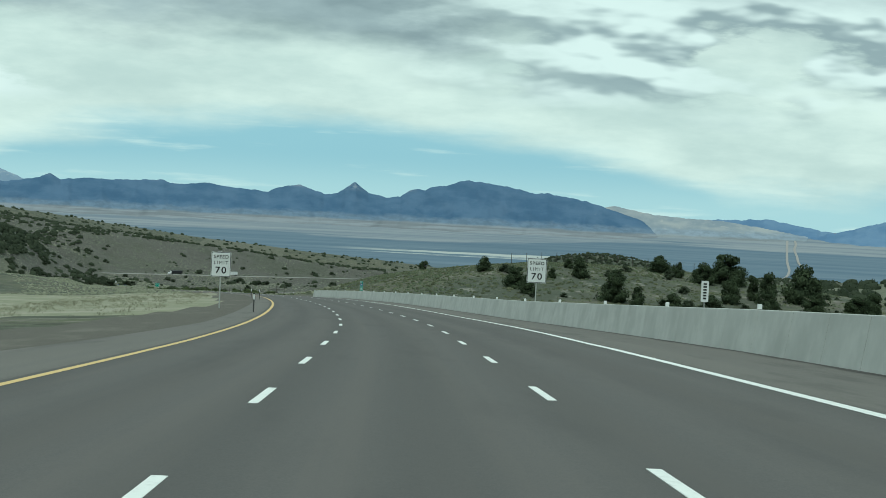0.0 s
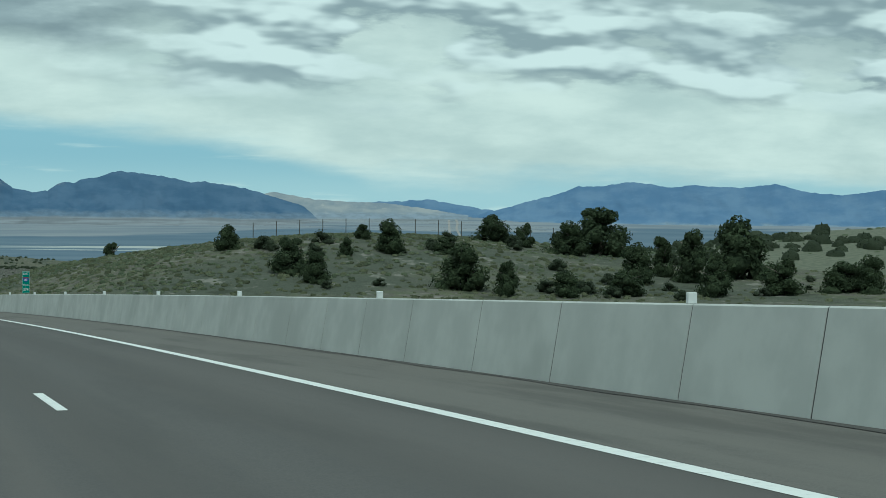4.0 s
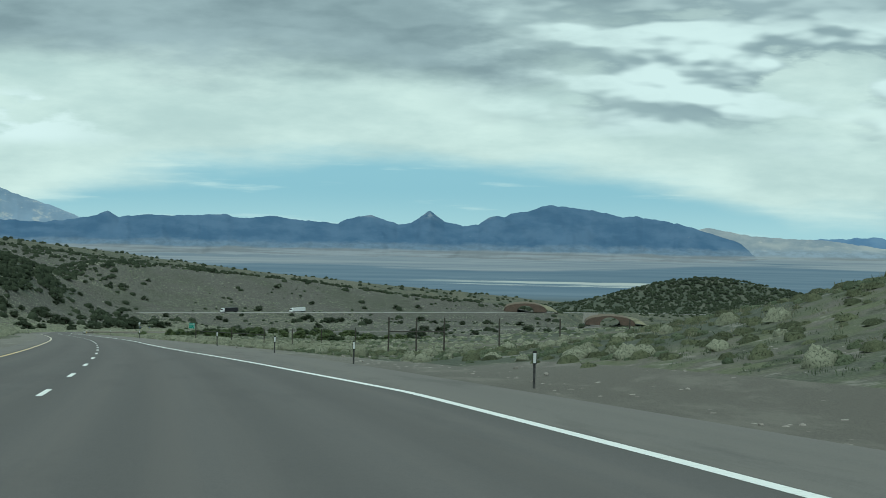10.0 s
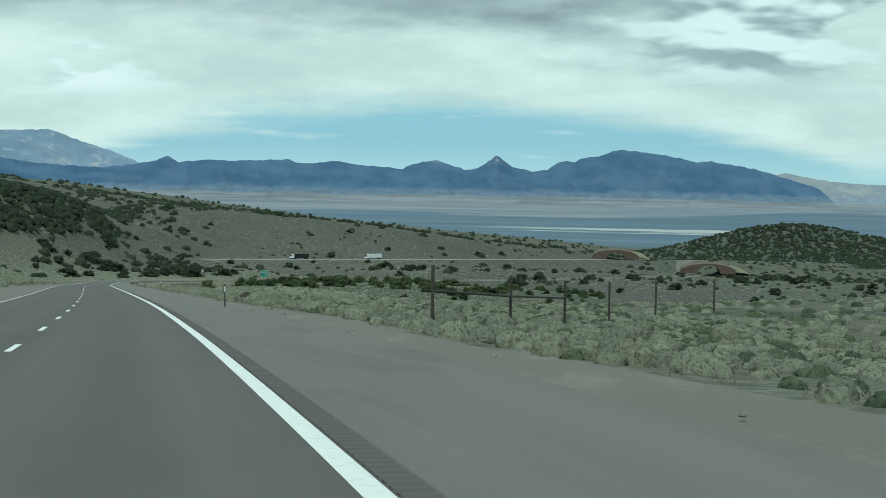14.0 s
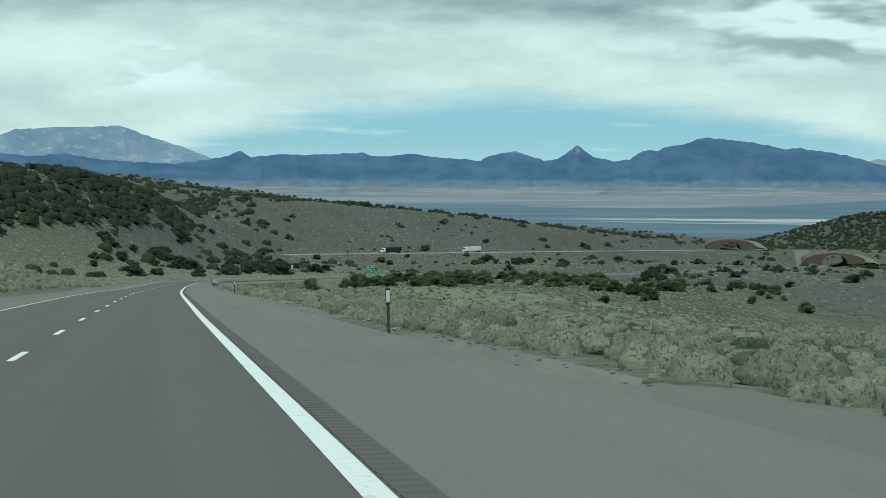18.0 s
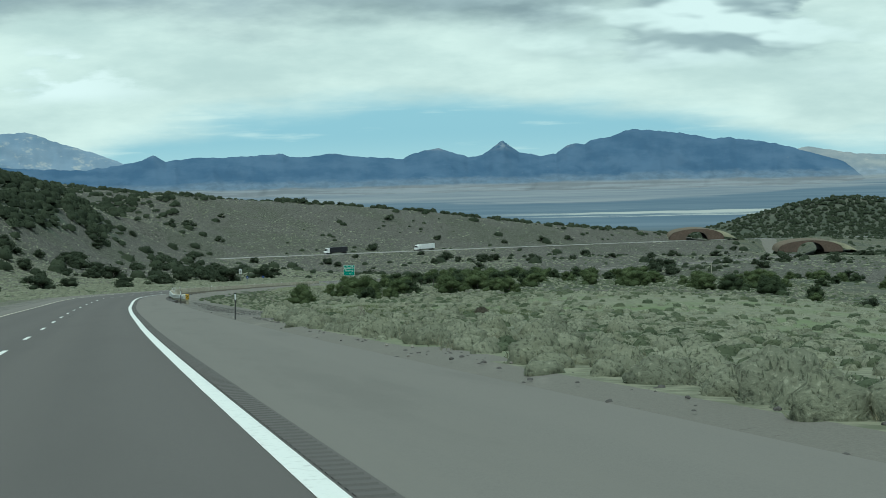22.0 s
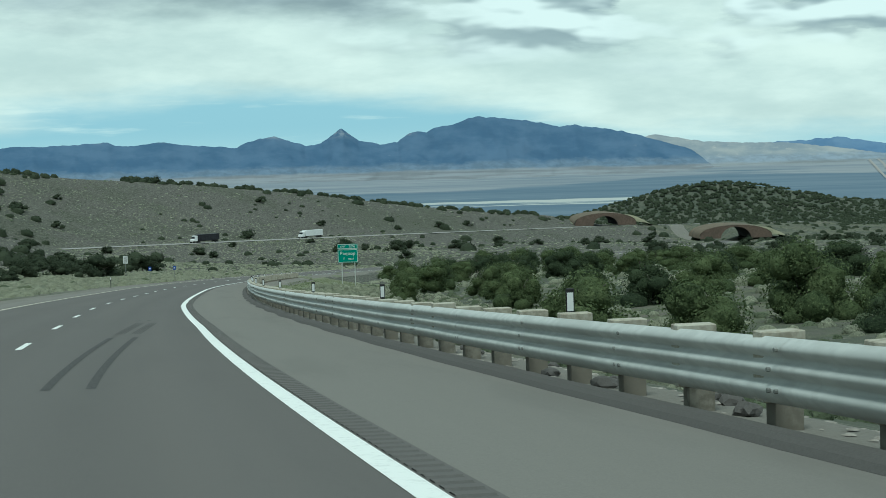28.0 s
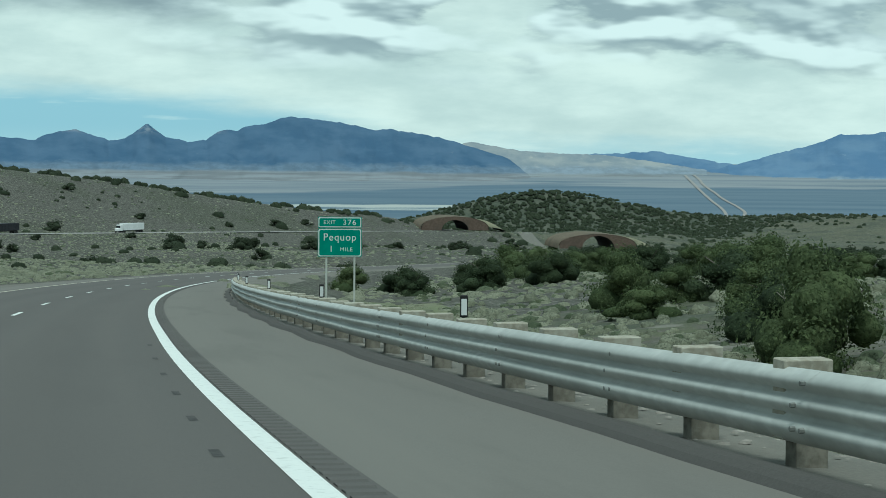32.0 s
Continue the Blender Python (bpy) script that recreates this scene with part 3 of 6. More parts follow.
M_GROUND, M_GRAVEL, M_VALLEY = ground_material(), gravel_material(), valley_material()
M_PALE = grained("pale_dry_meadow", (0.165, 0.172, 0.105), (0.245, 0.242, 0.165), 1.2, 0.95, c3=(0.30, 0.285, 0.225), big=0.09)
# shaded sage flat: its dark flecks are painted shade between the clumps
M_SAGEFLAT = grained("shaded_sage_flat", (0.080, 0.083, 0.060), (0.165, 0.163, 0.122), 2.6, 0.95, c3=(0.058, 0.062, 0.042), big=0.7, bumpy=0.8)
M_FIELD = grained("pale_grassy_field", (0.112, 0.122, 0.078), (0.215, 0.216, 0.150), 2.6, 0.95, c3=(0.130, 0.165, 0.078), big=0.12, bumpy=0.6)
M_HILLSIDE = hillside_material("grey_rocky_hillside", (0.036, 0.038, 0.030), (0.094, 0.092, 0.079), (0.235, 0.228, 0.198), (0.072, 0.079, 0.056))
M_EASTHILL = grained("smooth_green_hillside", (0.098, 0.108, 0.074), (0.140, 0.148, 0.102), 0.7, 0.95, c3=(0.085, 0.096, 0.062), big=0.02, bumpy=0.4)
M_WOODFLOOR = grained("brushy_wood_floor", (0.050, 0.062, 0.045), (0.076, 0.086, 0.062), 0.25, 0.95, c3=(0.096, 0.102, 0.076), big=0.03)
M_GREENFLAT = grained("green_meadow", (0.115, 0.135, 0.07), (0.175, 0.185, 0.105), 2.2, 0.95, c3=(0.20, 0.19, 0.135), big=0.10)

# ---- ground: one sheet out to the horizon ----
ys = np.unique(np.concatenate([np.arange(-420, 0, 20), np.arange(0, 1200, 4), np.arange(1200, 2300, 10), np.arange(2300, 3600, 26), np.arange(3600, 5201, 40)])).astype(float)
inner = np.concatenate([np.arange(-60, -14, 3), np.arange(-14, -3, 0.8), np.arange(-3, 3, 3), np.arange(3, 15, 0.8), np.arange(15, 62, 3)])
outer = np.cumsum(3.6 * 1.052 ** np.arange(75))
cols = np.concatenate([-60 - outer[::-1], inner, 62 + outer])
cols = cols[(cols > -3200) & (cols < 4200)]
XR = np.interp(ys, LINE[:, 1], LINE[:, 0])
gx, gy = XR[:, None] + cols[None, :], np.repeat(ys[:, None], len(cols), 1)
ground_mesh = sheet("ground", np.stack([gx, gy, ground_z(gx, gy)], -1), M_GROUND)
for m in (M_GRAVEL, M_VALLEY, M_PALE, M_GREENFLAT, M_SAGEFLAT, M_WOODFLOOR, M_FIELD, M_HILLSIDE, M_EASTHILL):
    ground_mesh.materials.append(m)
mid_x = (cols[:-1] + cols[1:]) / 2
mid_y = (ys[:-1] + ys[1:]) / 2
index = np.zeros((len(mid_y), len(mid_x)), np.int32)
verge_l = -8.3 - 0.8 * np.sin(mid_y / 23) - np.clip((120 - mid_y) / 40, 0, 3)
verge_r = np.interp(mid_y, [0, 240, 280, 330, 365, 420, 500, 560, 730, 764, 784, 805, 830, 850, 872, 1050, 1200], [12, 12, 23, 21, 17, 12.5, 10.2, 9.4, 9.3, 11.5, 17.0, 19.5, 18.5, 13.0, 9.6, 9.2, 9.0]) + 0.5 * np.sin(mid_y / 11)
index[(mid_x[None, :] > verge_l[:, None]) & (mid_x[None, :] < verge_r[:, None]) & (mid_y[:, None] < 2500)] = 1
wig_y = mid_y[:, None] + 14 * np.sin(mid_x[None, :] / 7.0)
index[(mid_x[None, :] < verge_l[:, None]) & (mid_x[None, :] > -46) & (wig_y > 62) & (wig_y < 300)] = 3
index[(mid_x[None, :] > verge_r[:, None]) & (mid_x[None, :] < 17 + 5 * np.sin(mid_y[:, None] / 13)) & (wig_y > 985) & (wig_y < 1110)] = 4
index[(mid_x[None, :] > verge_r[:, None] + 2) & (mid_x[None, :] < 33 + 4 * np.sin(mid_y[:, None] / 9)) & (wig_y > 785) & (wig_y < 850)] = 4
wide_r = 34 + 12 * np.sin(mid_y / 31.0)[:, None] + 6 * np.sin(mid_y / 9.0)[:, None]
index[(mid_x[None, :] > verge_r[:, None]) & (mid_x[None, :] < wide_r) & (wig_y > 425) & (wig_y < 800)] = 5
index[(mid_x[None, :] > verge_r[:, None]) & (mid_x[None, :] < wide_r + 25) & (wig_y > 650) & (wig_y < 880) & (index != 4)] = 7
east_x = XR[:-1, None] + mid_x[None, :]
index[(index == 0) & (east_x < 90) & (mid_y[:, None] > 1060) & (mid_y[:, None] < 2450)] = 8
index[(index == 8) & (east_x < -166) & (east_x > -345) & (mid_y[:, None] < 1240 + 30 * np.sin(mid_x[None, :] / 17))] = 5
index[(index == 0) & (east_x < -166) & (east_x > -330) & (mid_y[:, None] > 930)] = 5
index[(index == 0) & (east_x > 100) & (mid_y[:, None] > 330) & (mid_y[:, None] < 1100)] = 9
index[(mid_x[None, :] < verge_l[:, None]) & (mid_x[None, :] > -34) & (wig_y > 560) & (wig_y < 900)] = 5
wood_x = (XR[:-1] + XR[1:])[:, None] / 2 + mid_x[None, :]
index[(wood_x < -279 + 6 * np.sin(mid_y[:, None] / 17)) & (wood_x > -352) & (wig_y > 1046) & (wig_y < 1425)] = 6
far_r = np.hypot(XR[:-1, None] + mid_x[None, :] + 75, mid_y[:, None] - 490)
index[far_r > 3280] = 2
index[np.hypot((XR[:-1, None] + mid_x[None, :] - 440) / 300, (mid_y[:, None] - 3120) / 190) < 1.0] = 6
ground_mesh.polygons.foreach_set("material_index", index.ravel())
tagged(new("ground", ground_mesh), "grey-green sagebrush slopes falling to a wide pale basin", "ground", kind="structure")

# ---- pavement ----
S_ALL = np.arange(-260, 2440, 4.0)
road = tagged(new("road", strip("road", S_ALL, [-3.9, -1.9, 0, 1.9, lambda s: edge_u(s) + float(np.interp(s, [425, 440], [0.14, 0.40]))], 0.0, M_LANE)), "dark grey asphalt carriageway sweeping downhill", "road", kind="structure")
tagged(new("shoulder", strip("shoulder", S_ALL, [lambda s: edge_u(s) + float(np.interp(s, [425, 440], [0.12, 0.38])), lambda s: edge_u(s) + 1.6, lambda s: float(np.interp(s, [286, 300, 440, 800, 830], [10.95, 10.9, 7.3, 7.2, 6.62]))], -0.004, M_SHOULDER)), "paler grey paved shoulder beside the lanes", "road shoulder", kind="structure")
tagged(new("shoulder_inner", strip("shoulder", S_ALL, [lambda s: -5.2 - 1.6 * float(np.clip((60 - s) / 40, 0, 1)), -3.88], -0.004, M_SHOULDER)), "narrow paved inner shoulder", "road shoulder", kind="structure")
tagged(new("lane_line_yellow", strip("line", S_ALL, [-3.74, -3.58], 0.004, M_YELLOW)), "solid yellow line along the inner edge", "road marking", kind="structure")
S_FINE = np.arange(-60, 1700, 2.5)
tagged(new("lane_line_white", strip("line", S_FINE, [lambda s: edge_u(s) - 0.10, lambda s: edge_u(s) + 0.10], 0.004, M_WHITE)), "solid white line along the outer edge", "road marking", kind="structure")

dash_mesh = part("lane_dash", boxed((-0.06, -1.52, -0.004), (0.06, 1.52, 0.0045)), M_WHITE, label="white broken lane line mark").data
first = bpy.data.objects["lane_dash"]
bpy.data.objects.remove(first)


def dashes(us, anchors, last):
    """Marks at even steps between the known ones; anchors: running number and place of a mark."""
    ks, ss = [a for a, _ in anchors], [b for _, b in anchors]
    for k in range(-1, last):
        if k < 0:
            s = ss[0] + 10.6 * k
        elif k > ks[-1]:
            s = ss[-1] + 11.6 * (k - ks[-1])
        else:
            s = float(np.interp(k, ks, ss))
        ob = new("lane_dash", dash_mesh)
        ob.matrix_basis = Matrix.Translation(on_road(s, us + line_drift(s))) @ pose(0, 0, 0, math.degrees(math.atan(np.interp(s, RUN, TAN[:, 2]))), 0, heading(s))
        tagged(ob, "white broken lane line mark on dark asphalt", "road marking", "lane line marks")


dashes(0.0, [(0, 8.85), (4, 51.2), (8, 93.8), (27, 297.9), (29, 319.7), (43, 476.0), (53, 586.8), (56, 620.6), (58, 643.0), (63, 698.2), (80, 901.4), (84, 948.0), (92, 1038.6)], 112)
dashes(3.63, [(0, -1.2), (22, 242.15)], 23)


def merge_arrow(s):
    """A long slanted arrow that sends the ending lane to the left."""
    pts = [(-1.1, 2.2), (-0.95, -0.9), (-0.5, -0.1), (1.0, -2.5), (1.25, -2.2), (-0.1, 0.35), (0.35, 0.75)]
    bm = bmesh.new()
    bm.faces.new([bm.verts.new((x, y, 0.0)) for x, y in reversed(pts)])
    bmesh.ops.recalc_face_normals(bm, faces=bm.faces)
    ob = part("merge_arrow", bm, M_WHITE, label="white painted lane merge arrow", at=Matrix.Translation(on_road(s, 5.55, 0.008)) @ pose(0, 0, 0, math.degrees(math.atan(np.interp(s, RUN, TAN[:, 2]))), 0, heading(s)))
    return tagged(ob, category="road marking", group="merge arrows")


for s in (274.9, 312.0):
    merge_arrow(s)

# ---- mountains round the basin ----
EYE = np.array((-75.0, 490.0, -28.0))


def range_sheet(name, profile, reach, foot, depth, material, seed, rough):
    """A range along an arc: crest heights from (bearing, elevation) in degrees, spurs and gullies running down to the foot."""
    prof = np.array(profile)
    az = np.arange(prof[0, 0], prof[-1, 0] + 1e-6, 0.05)
    el = np.interp(az, prof[:, 0], prof[:, 1])
    r = np.random.RandomState(seed)
    crest = EYE[2] + reach * np.tan(np.radians(el)) + np.convolve(r.randn(len(az) + 8), np.hanning(9) / 4, "valid") * 1.3 + np.array([noise.fractal((w * 3.1, seed * 3.0, 0), 0.8, 2.0, 5) for w in az]) * 2.2
    rows = []
    a = np.radians(az)
    for f in np.linspace(0, 1, 24):
        env = math.sin(math.pi * min(f * 1.02, 1)) ** 0.8
        spur = np.array([noise.ridged_multi_fractal((w * 0.75 + seed * 7 + 1.1 * abs(f - 0.45), f * 1.7, seed), 0.9, 2.1, 5, 0.9, 2.0, noise_basis="PERLIN_ORIGINAL") for w in az])
        spur = spur - spur.mean()
        rr = reach - depth * (1 - f) - rough * 5.0 * spur * env
        z = foot + (crest - foot) * f**1.15 + rough * spur * env
        rows.append(np.stack([EYE[0] + rr * np.sin(a), EYE[1] + rr * np.cos(a), z], 1))
    return sheet(name, np.array(rows), material)


# the blue of the air in between is painted into these base colours
M_MT1 = mountain_material("hazy_forested_range", (0.062, 0.115, 0.190), (0.092, 0.150, 0.230), (0.17, 0.22, 0.27), 0.64, -50.0, -66.0, (0.115, 0.160, 0.215), (0.235, 0.258, 0.28), (0.34, 0.36, 0.37))
M_MT2 = mountain_material("hazy_high_range", (0.175, 0.25, 0.335), (0.225, 0.30, 0.385), (0.46, 0.47, 0.45), 0.53)
M_MT3 = mountain_material("hazy_tan_foothills", (0.20, 0.24, 0.275), (0.31, 0.33, 0.33), (0.40, 0.40, 0.37), 0.56, -50.0, -66.0, (0.19, 0.23, 0.27), (0.25, 0.275, 0.29))
M_MT4 = mountain_material("hazy_far_range", (0.10, 0.175, 0.285), (0.14, 0.22, 0.325), (0.22, 0.29, 0.36), 0.62, -72.0, -82.0, (0.20, 0.25, 0.29), (0.30, 0.32, 0.33))
LEFT_RANGE = [(-26, 0.3), (-21.55, 0.72), (-20.44, 0.81), (-18.95, 1.36), (-17.81, 1.46), (-16.39, 1.48), (-15.56, 1.55), (-14.56, 1.20), (-13.39, 0.83), (-12.65, 0.53), (-11.5, 0.1)]
MAIN_RANGE = [(-26, 0.3), (-20.46, 0.42), (-19.43, 0.58), (-18.4, 0.48), (-17.26, 0.58), (-16.31, 0.4), (-14.97, 0.31), (-13.61, 0.26), (-12.83, 0.37), (-12.05, 0.48), (-11.46, 0.70), (-11.07, 0.49), (-10.09, 0.6), (-9.3, 0.56), (-7.36, 0.65), (-6.6, 0.50), (-5.6, 0.64), (-4.77, 0.51), (-3.19, 0.40), (-2.86, 0.58), (-2.02, 0.74), (-1.03, 0.40), (-0.54, 0.47), (-0.1, 0.78), (0.14, 0.94), (0.64, 0.54), (1.34, 0.40), (1.9, 0.44), (2.3, 0.73), (2.65, 0.78), (2.86, 0.72), (3.1, 0.88), (3.67, 0.95), (4.23, 1.16),
              (4.49, 1.20), (5.2, 1.12), (5.8, 1.07), (6.66, 0.91), (7.1, 0.80), (7.6, 0.84), (9.03, 0.63), (9.79, 0.42), (10.57, 0.19), (11.3, -0.05), (12.0, -0.35), (12.6, -0.7)]
TAN_RANGE = [(8.6, -0.1), (9.6, 0.36), (10.18, 0.49), (10.96, 0.33), (11.73, 0.20), (12.88, 0.14), (14.4, 0.09), (15.5, -0.05), (17.5, -0.35)]
GAP_RANGE = [(12.5, -0.2), (13.83, 0.12), (14.97, 0.17), (16.09, 0.23), (16.84, 0.08), (17.54, -0.03), (18.6, -0.2)]
RIGHT_RANGE = [(17.6, -0.35), (18.34, -0.18), (19.0, -0.02), (19.7, 0.19), (20.86, 0.49), (21.6, 0.78), (22.57, 0.79), (23.14, 0.91), (23.67, 0.97), (24.27, 0.86), (25.04, 0.75), (25.76, 0.86), (26.65, 0.80), (27.56, 0.77), (28.81, 0.92), (30.05, 0.60), (31.19, 0.53), (32.87, 0.75), (33.76, 0.70), (38, 0.6)]
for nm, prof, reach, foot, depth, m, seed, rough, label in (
    ("backdrop_high_range", LEFT_RANGE, 4560, -110, 160, M_MT2, 1, 3, "hazy pale blue bare mountain behind the forested range"),
    ("backdrop_main_range", MAIN_RANGE, 4420, -112, 250, M_MT1, 2, 3.5, "hazy blue forested mountain range with a pointed peak"),
    ("backdrop_tan_foothills", TAN_RANGE, 4470, -100, 190, M_MT3, 3, 2, "hazy sunlit tan foothills running down to the basin"),
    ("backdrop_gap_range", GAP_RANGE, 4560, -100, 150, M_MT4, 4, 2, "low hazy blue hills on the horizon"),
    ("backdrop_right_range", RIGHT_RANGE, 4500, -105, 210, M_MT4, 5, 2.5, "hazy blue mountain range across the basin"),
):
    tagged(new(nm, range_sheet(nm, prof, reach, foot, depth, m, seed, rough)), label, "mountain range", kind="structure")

# ---- concrete barrier on the outer side ----
def barrier_u(s):
    return float(np.interp(s, [0, 72, 140, 200, 250, 290], [10.5, 10.28, 10.25, 10.5, 10.68, 10.68]))


BARRIER = [(0.0, -0.12), (0.02, 0.02), (0.19, 1.07), (0.21, 1.085), (0.40, 1.085), (0.42, 1.07), (0.60, 0.0), (0.60, -0.12)]
JOINTS = [0.9]
for a, b in ((0.9, 81.2), (81.2, 91.4), (91.4, 103.0), (103.0, 105.7), (105.7, 108.2), (108.2, 110.4), (110.4, 117.4), (117.4, 136.8), (136.8, 139.6), (139.6, 146.5), (146.5, 231.3), (231.3, 233.9), (233.9, 237.4), (237.4, 239.2), (239.2, 284.3)):
    n = max(1, round((b - a) / 3.2))
    JOINTS += [a + (b - a) * (k + 1) / n + (0.35 * math.sin(7.3 * k + a) if k + 1 < n else 0.0) for k in range(n)]
barrier = holder("barrier", Matrix.Identity(4), "pale concrete roadside barrier with slanted face and panel joints", "concrete barrier")
for a, b in zip(JOINTS[:-1], JOINTS[1:]):
    v, fc = swept(BARRIER, road_frames([a + 0.015, (a + b) / 2, b - 0.015], barrier_u))
    n = len(BARRIER)
    fc += [tuple(range(n - 1, -1, -1)), tuple(range(2 * n, 3 * n))]
    me = bpy.data.meshes.new("panel")
    me.from_pydata(v, [], fc)
    part("panel", me, M_CONC, barrier)
v, fc = swept([(0.012, -0.1), (0.027, 0.02), (0.197, 1.065), (0.215, 1.078), (0.395, 1.078), (0.41, 1.06), (0.59, -0.1)], road_frames(np.arange(0.9, 284.5, 3), barrier_u))
me = bpy.data.meshes.new("joint_filler")
me.from_pydata(v, [], fc)
part("joint_filler", me, M_JOINT, barrier, "dark recessed joints")

first_marker = None
for k in range(-8, 15):
    s = min(114.8 + 12.52 * k, 284.5)
    m = Matrix.Translation(on_road(s, barrier_u(s) + 0.3, 1.085)) @ pose(0, 0, 0, 0, 0, heading(s))
    if first_marker is None:
        first_marker = holder("barrier_marker", m, "small white reflector block on top of the concrete barrier", "reflector", "barrier reflectors")
        part("reflector", boxed((-0.06, -0.03, 0.0), (0.06, 0.03, 0.13), 0.008), M_SIGNW, first_marker)
    else:
        copy_thing(first_marker, m)

# ---- thrie-beam guardrail ----
R0, R1 = 815.5, 1092.0


def rail_u(s):
    return float(np.interp(s, [815, 825, 837, 885, 950, 1000, 1040, 1210], [7.7, 7.05, 6.85, 6.92, 6.9, 6.88, 6.9, 7.0]))


BEAM = [(0.0, 0.80), (-0.035, 0.775), (-0.08, 0.745), (-0.08, 0.70), (-0.03, 0.665), (0.0, 0.645), (-0.03, 0.62), (-0.08, 0.59), (-0.08, 0.545), (-0.03, 0.51), (0.0, 0.49),
        (-0.03, 0.465), (-0.08, 0.435), (-0.08, 0.385), (-0.035, 0.34), (0.0, 0.30), (0.012, 0.30), (-0.02, 0.345), (-0.065, 0.39), (-0.065, 0.43), (0.012, 0.49), (-0.065, 0.55), (-0.065, 0.585), (0.012, 0.645), (-0.065, 0.705), (-0.065, 0.74), (-0.02, 0.785), (0.012, 0.805)]
rail = holder("guardrail", Matrix.Identity(4), "galvanised three-wave steel guardrail on timber blocks following the bend", "guardrail")


def rail_h(s, h):
    """Height above the pavement: the end section is lower and narrower, and rises into the tall beam."""
    k = float(np.clip((s - 827.0) / 7.0, 0, 1))
    return (h - 0.085) * k + (0.21 + (h - 0.30) * 0.64) * (1 - k)


SPLICES = []
s = R0
while s < R1:
    v, fc = [], []
    stations = np.arange(s, s + 4.05, 1.0)
    lap = 0.004 * (round((s - R0) / 3.81) % 2)
    for q, (o, right) in zip(stations, road_frames(stations, lambda q: rail_u(q) + 0.025 * math.sin(q * 0.7) * math.sin(q * 0.23))):
        v += [(o[0] + right[0] * (a - lap), o[1] + right[1] * (a - lap), o[2] + rail_h(q, h)) for a, h in BEAM]
    n = len(BEAM)
    for r in range(len(stations) - 1):
        fc += [(r * n + k, r * n + (k + 1) % n, (r + 1) * n + (k + 1) % n, (r + 1) * n + k) for k in range(n)]
    me = bpy.data.meshes.new("beam")
    me.from_pydata(v, [], fc)
    me.polygons.foreach_set("use_smooth", np.ones(len(me.polygons), bool))
    part("beam", me, M_GALV, rail)
    SPLICES.append(s)
    s += 3.81
post_mesh = part("post", boxed((0.10, -0.085, -0.9), (0.34, 0.085, 0.76), 0.006), M_POST).data
block_mesh = part("block", boxed((0.0, -0.095, 0.30), (0.36, 0.095, 0.845), 0.008), M_WOOD).data
bolt_mesh = part("bolt", rod(bmesh.new(), (-0.045, 0, 0.567), (0.02, 0, 0.567), 0.018, 6), M_STEEL).data
for ob in [o for o in scene.objects if o.name in ("post", "block", "bolt")]:
    bpy.data.objects.remove(ob)
s = R0 + 0.6
rng = random.Random(4)
while s < R1 - 1:
    base = Matrix.Translation(on_road(s, rail_u(s), rail_h(s, 0.80) - 0.80)) @ pose(0, 0, 0, 0, 0, heading(s) + rng.uniform(-2, 2))
    for nm, me in (("post", post_mesh), ("block", block_mesh), ("bolt", bolt_mesh)):
        part(nm, me, None, rail, at=base @ pose(0, 0, rng.uniform(-0.012, 0.012) if nm != "bolt" else 0))
    s += 1.905

for s in SPLICES:
    if 850 < s < 1030:
        for ds, h in ((0.06, 0.72), (0.06, 0.41), (0.20, 0.567), (0.20, 0.41)):
            part("bolt", bolt_mesh, None, rail, at=Matrix.Translation(on_road(s + ds, rail_u(s) - 0.055, rail_h(s, h) - 0.567)) @ pose(0, 0, 0, 0, 0, heading(s)))

# striped end marker and end shoe
end = holder("object_marker", Matrix.Translation(on_road(R0 - 0.3, 7.95, 0.05)) @ pose(0, 0, 0, 0, 0, heading(R0)), "yellow and black striped hazard marker on the guardrail end", "hazard marker")
part("panel", boxed((-0.14, -0.02, 0.14), (0.14, 0.02, 0.54), 0.008), M_HAZY, end)
for k in range(-2, 3):
    bm = bmesh.new()
    zc = 0.34 + k * 0.21
    bm.faces.new([bm.verts.new((x, -0.024, min(max(z, 0.14), 0.54))) for x, z in ((-0.14, zc - 0.165), (0.14, zc + 0.06), (0.14, zc + 0.165), (-0.14, zc - 0.06))])
    part("stripe", bm, M_BLACK, end)
part("stub_post", boxed((-0.10, 0.02, -0.5), (0.10, 0.2, 0.50), 0.01), M_WOOD, end)
part("end_cap", boxed((-0.34, 0.03, 0.16), (-0.12, 0.26, 0.54), 0.03), M_GALV, end)

# dark asphalt dike under the rail
v, fc = swept([(-0.15, 0.0), (-0.10, 0.05), (-0.03, 0.085), (0.06, 0.10), (0.12, 0.08), (0.13, -0.12), (-0.15, -0.1)], road_frames(np.arange(R0 + 4, R1, 2.0), lambda s: rail_u(s) - 0.27 + 0.04 * math.sin(s * 0.9) + 0.03 * math.sin(s * 2.3)))
fc += [tuple(range(6, -1, -1)), tuple(range(len(v) - 7, len(v)))]
me = bpy.data.meshes.new("asphalt_dike")
me.from_pydata(v, [], fc)
tagged(part("asphalt_dike", me, M_DARK), "low dark asphalt kerb below the guardrail", "kerb", kind="structure")


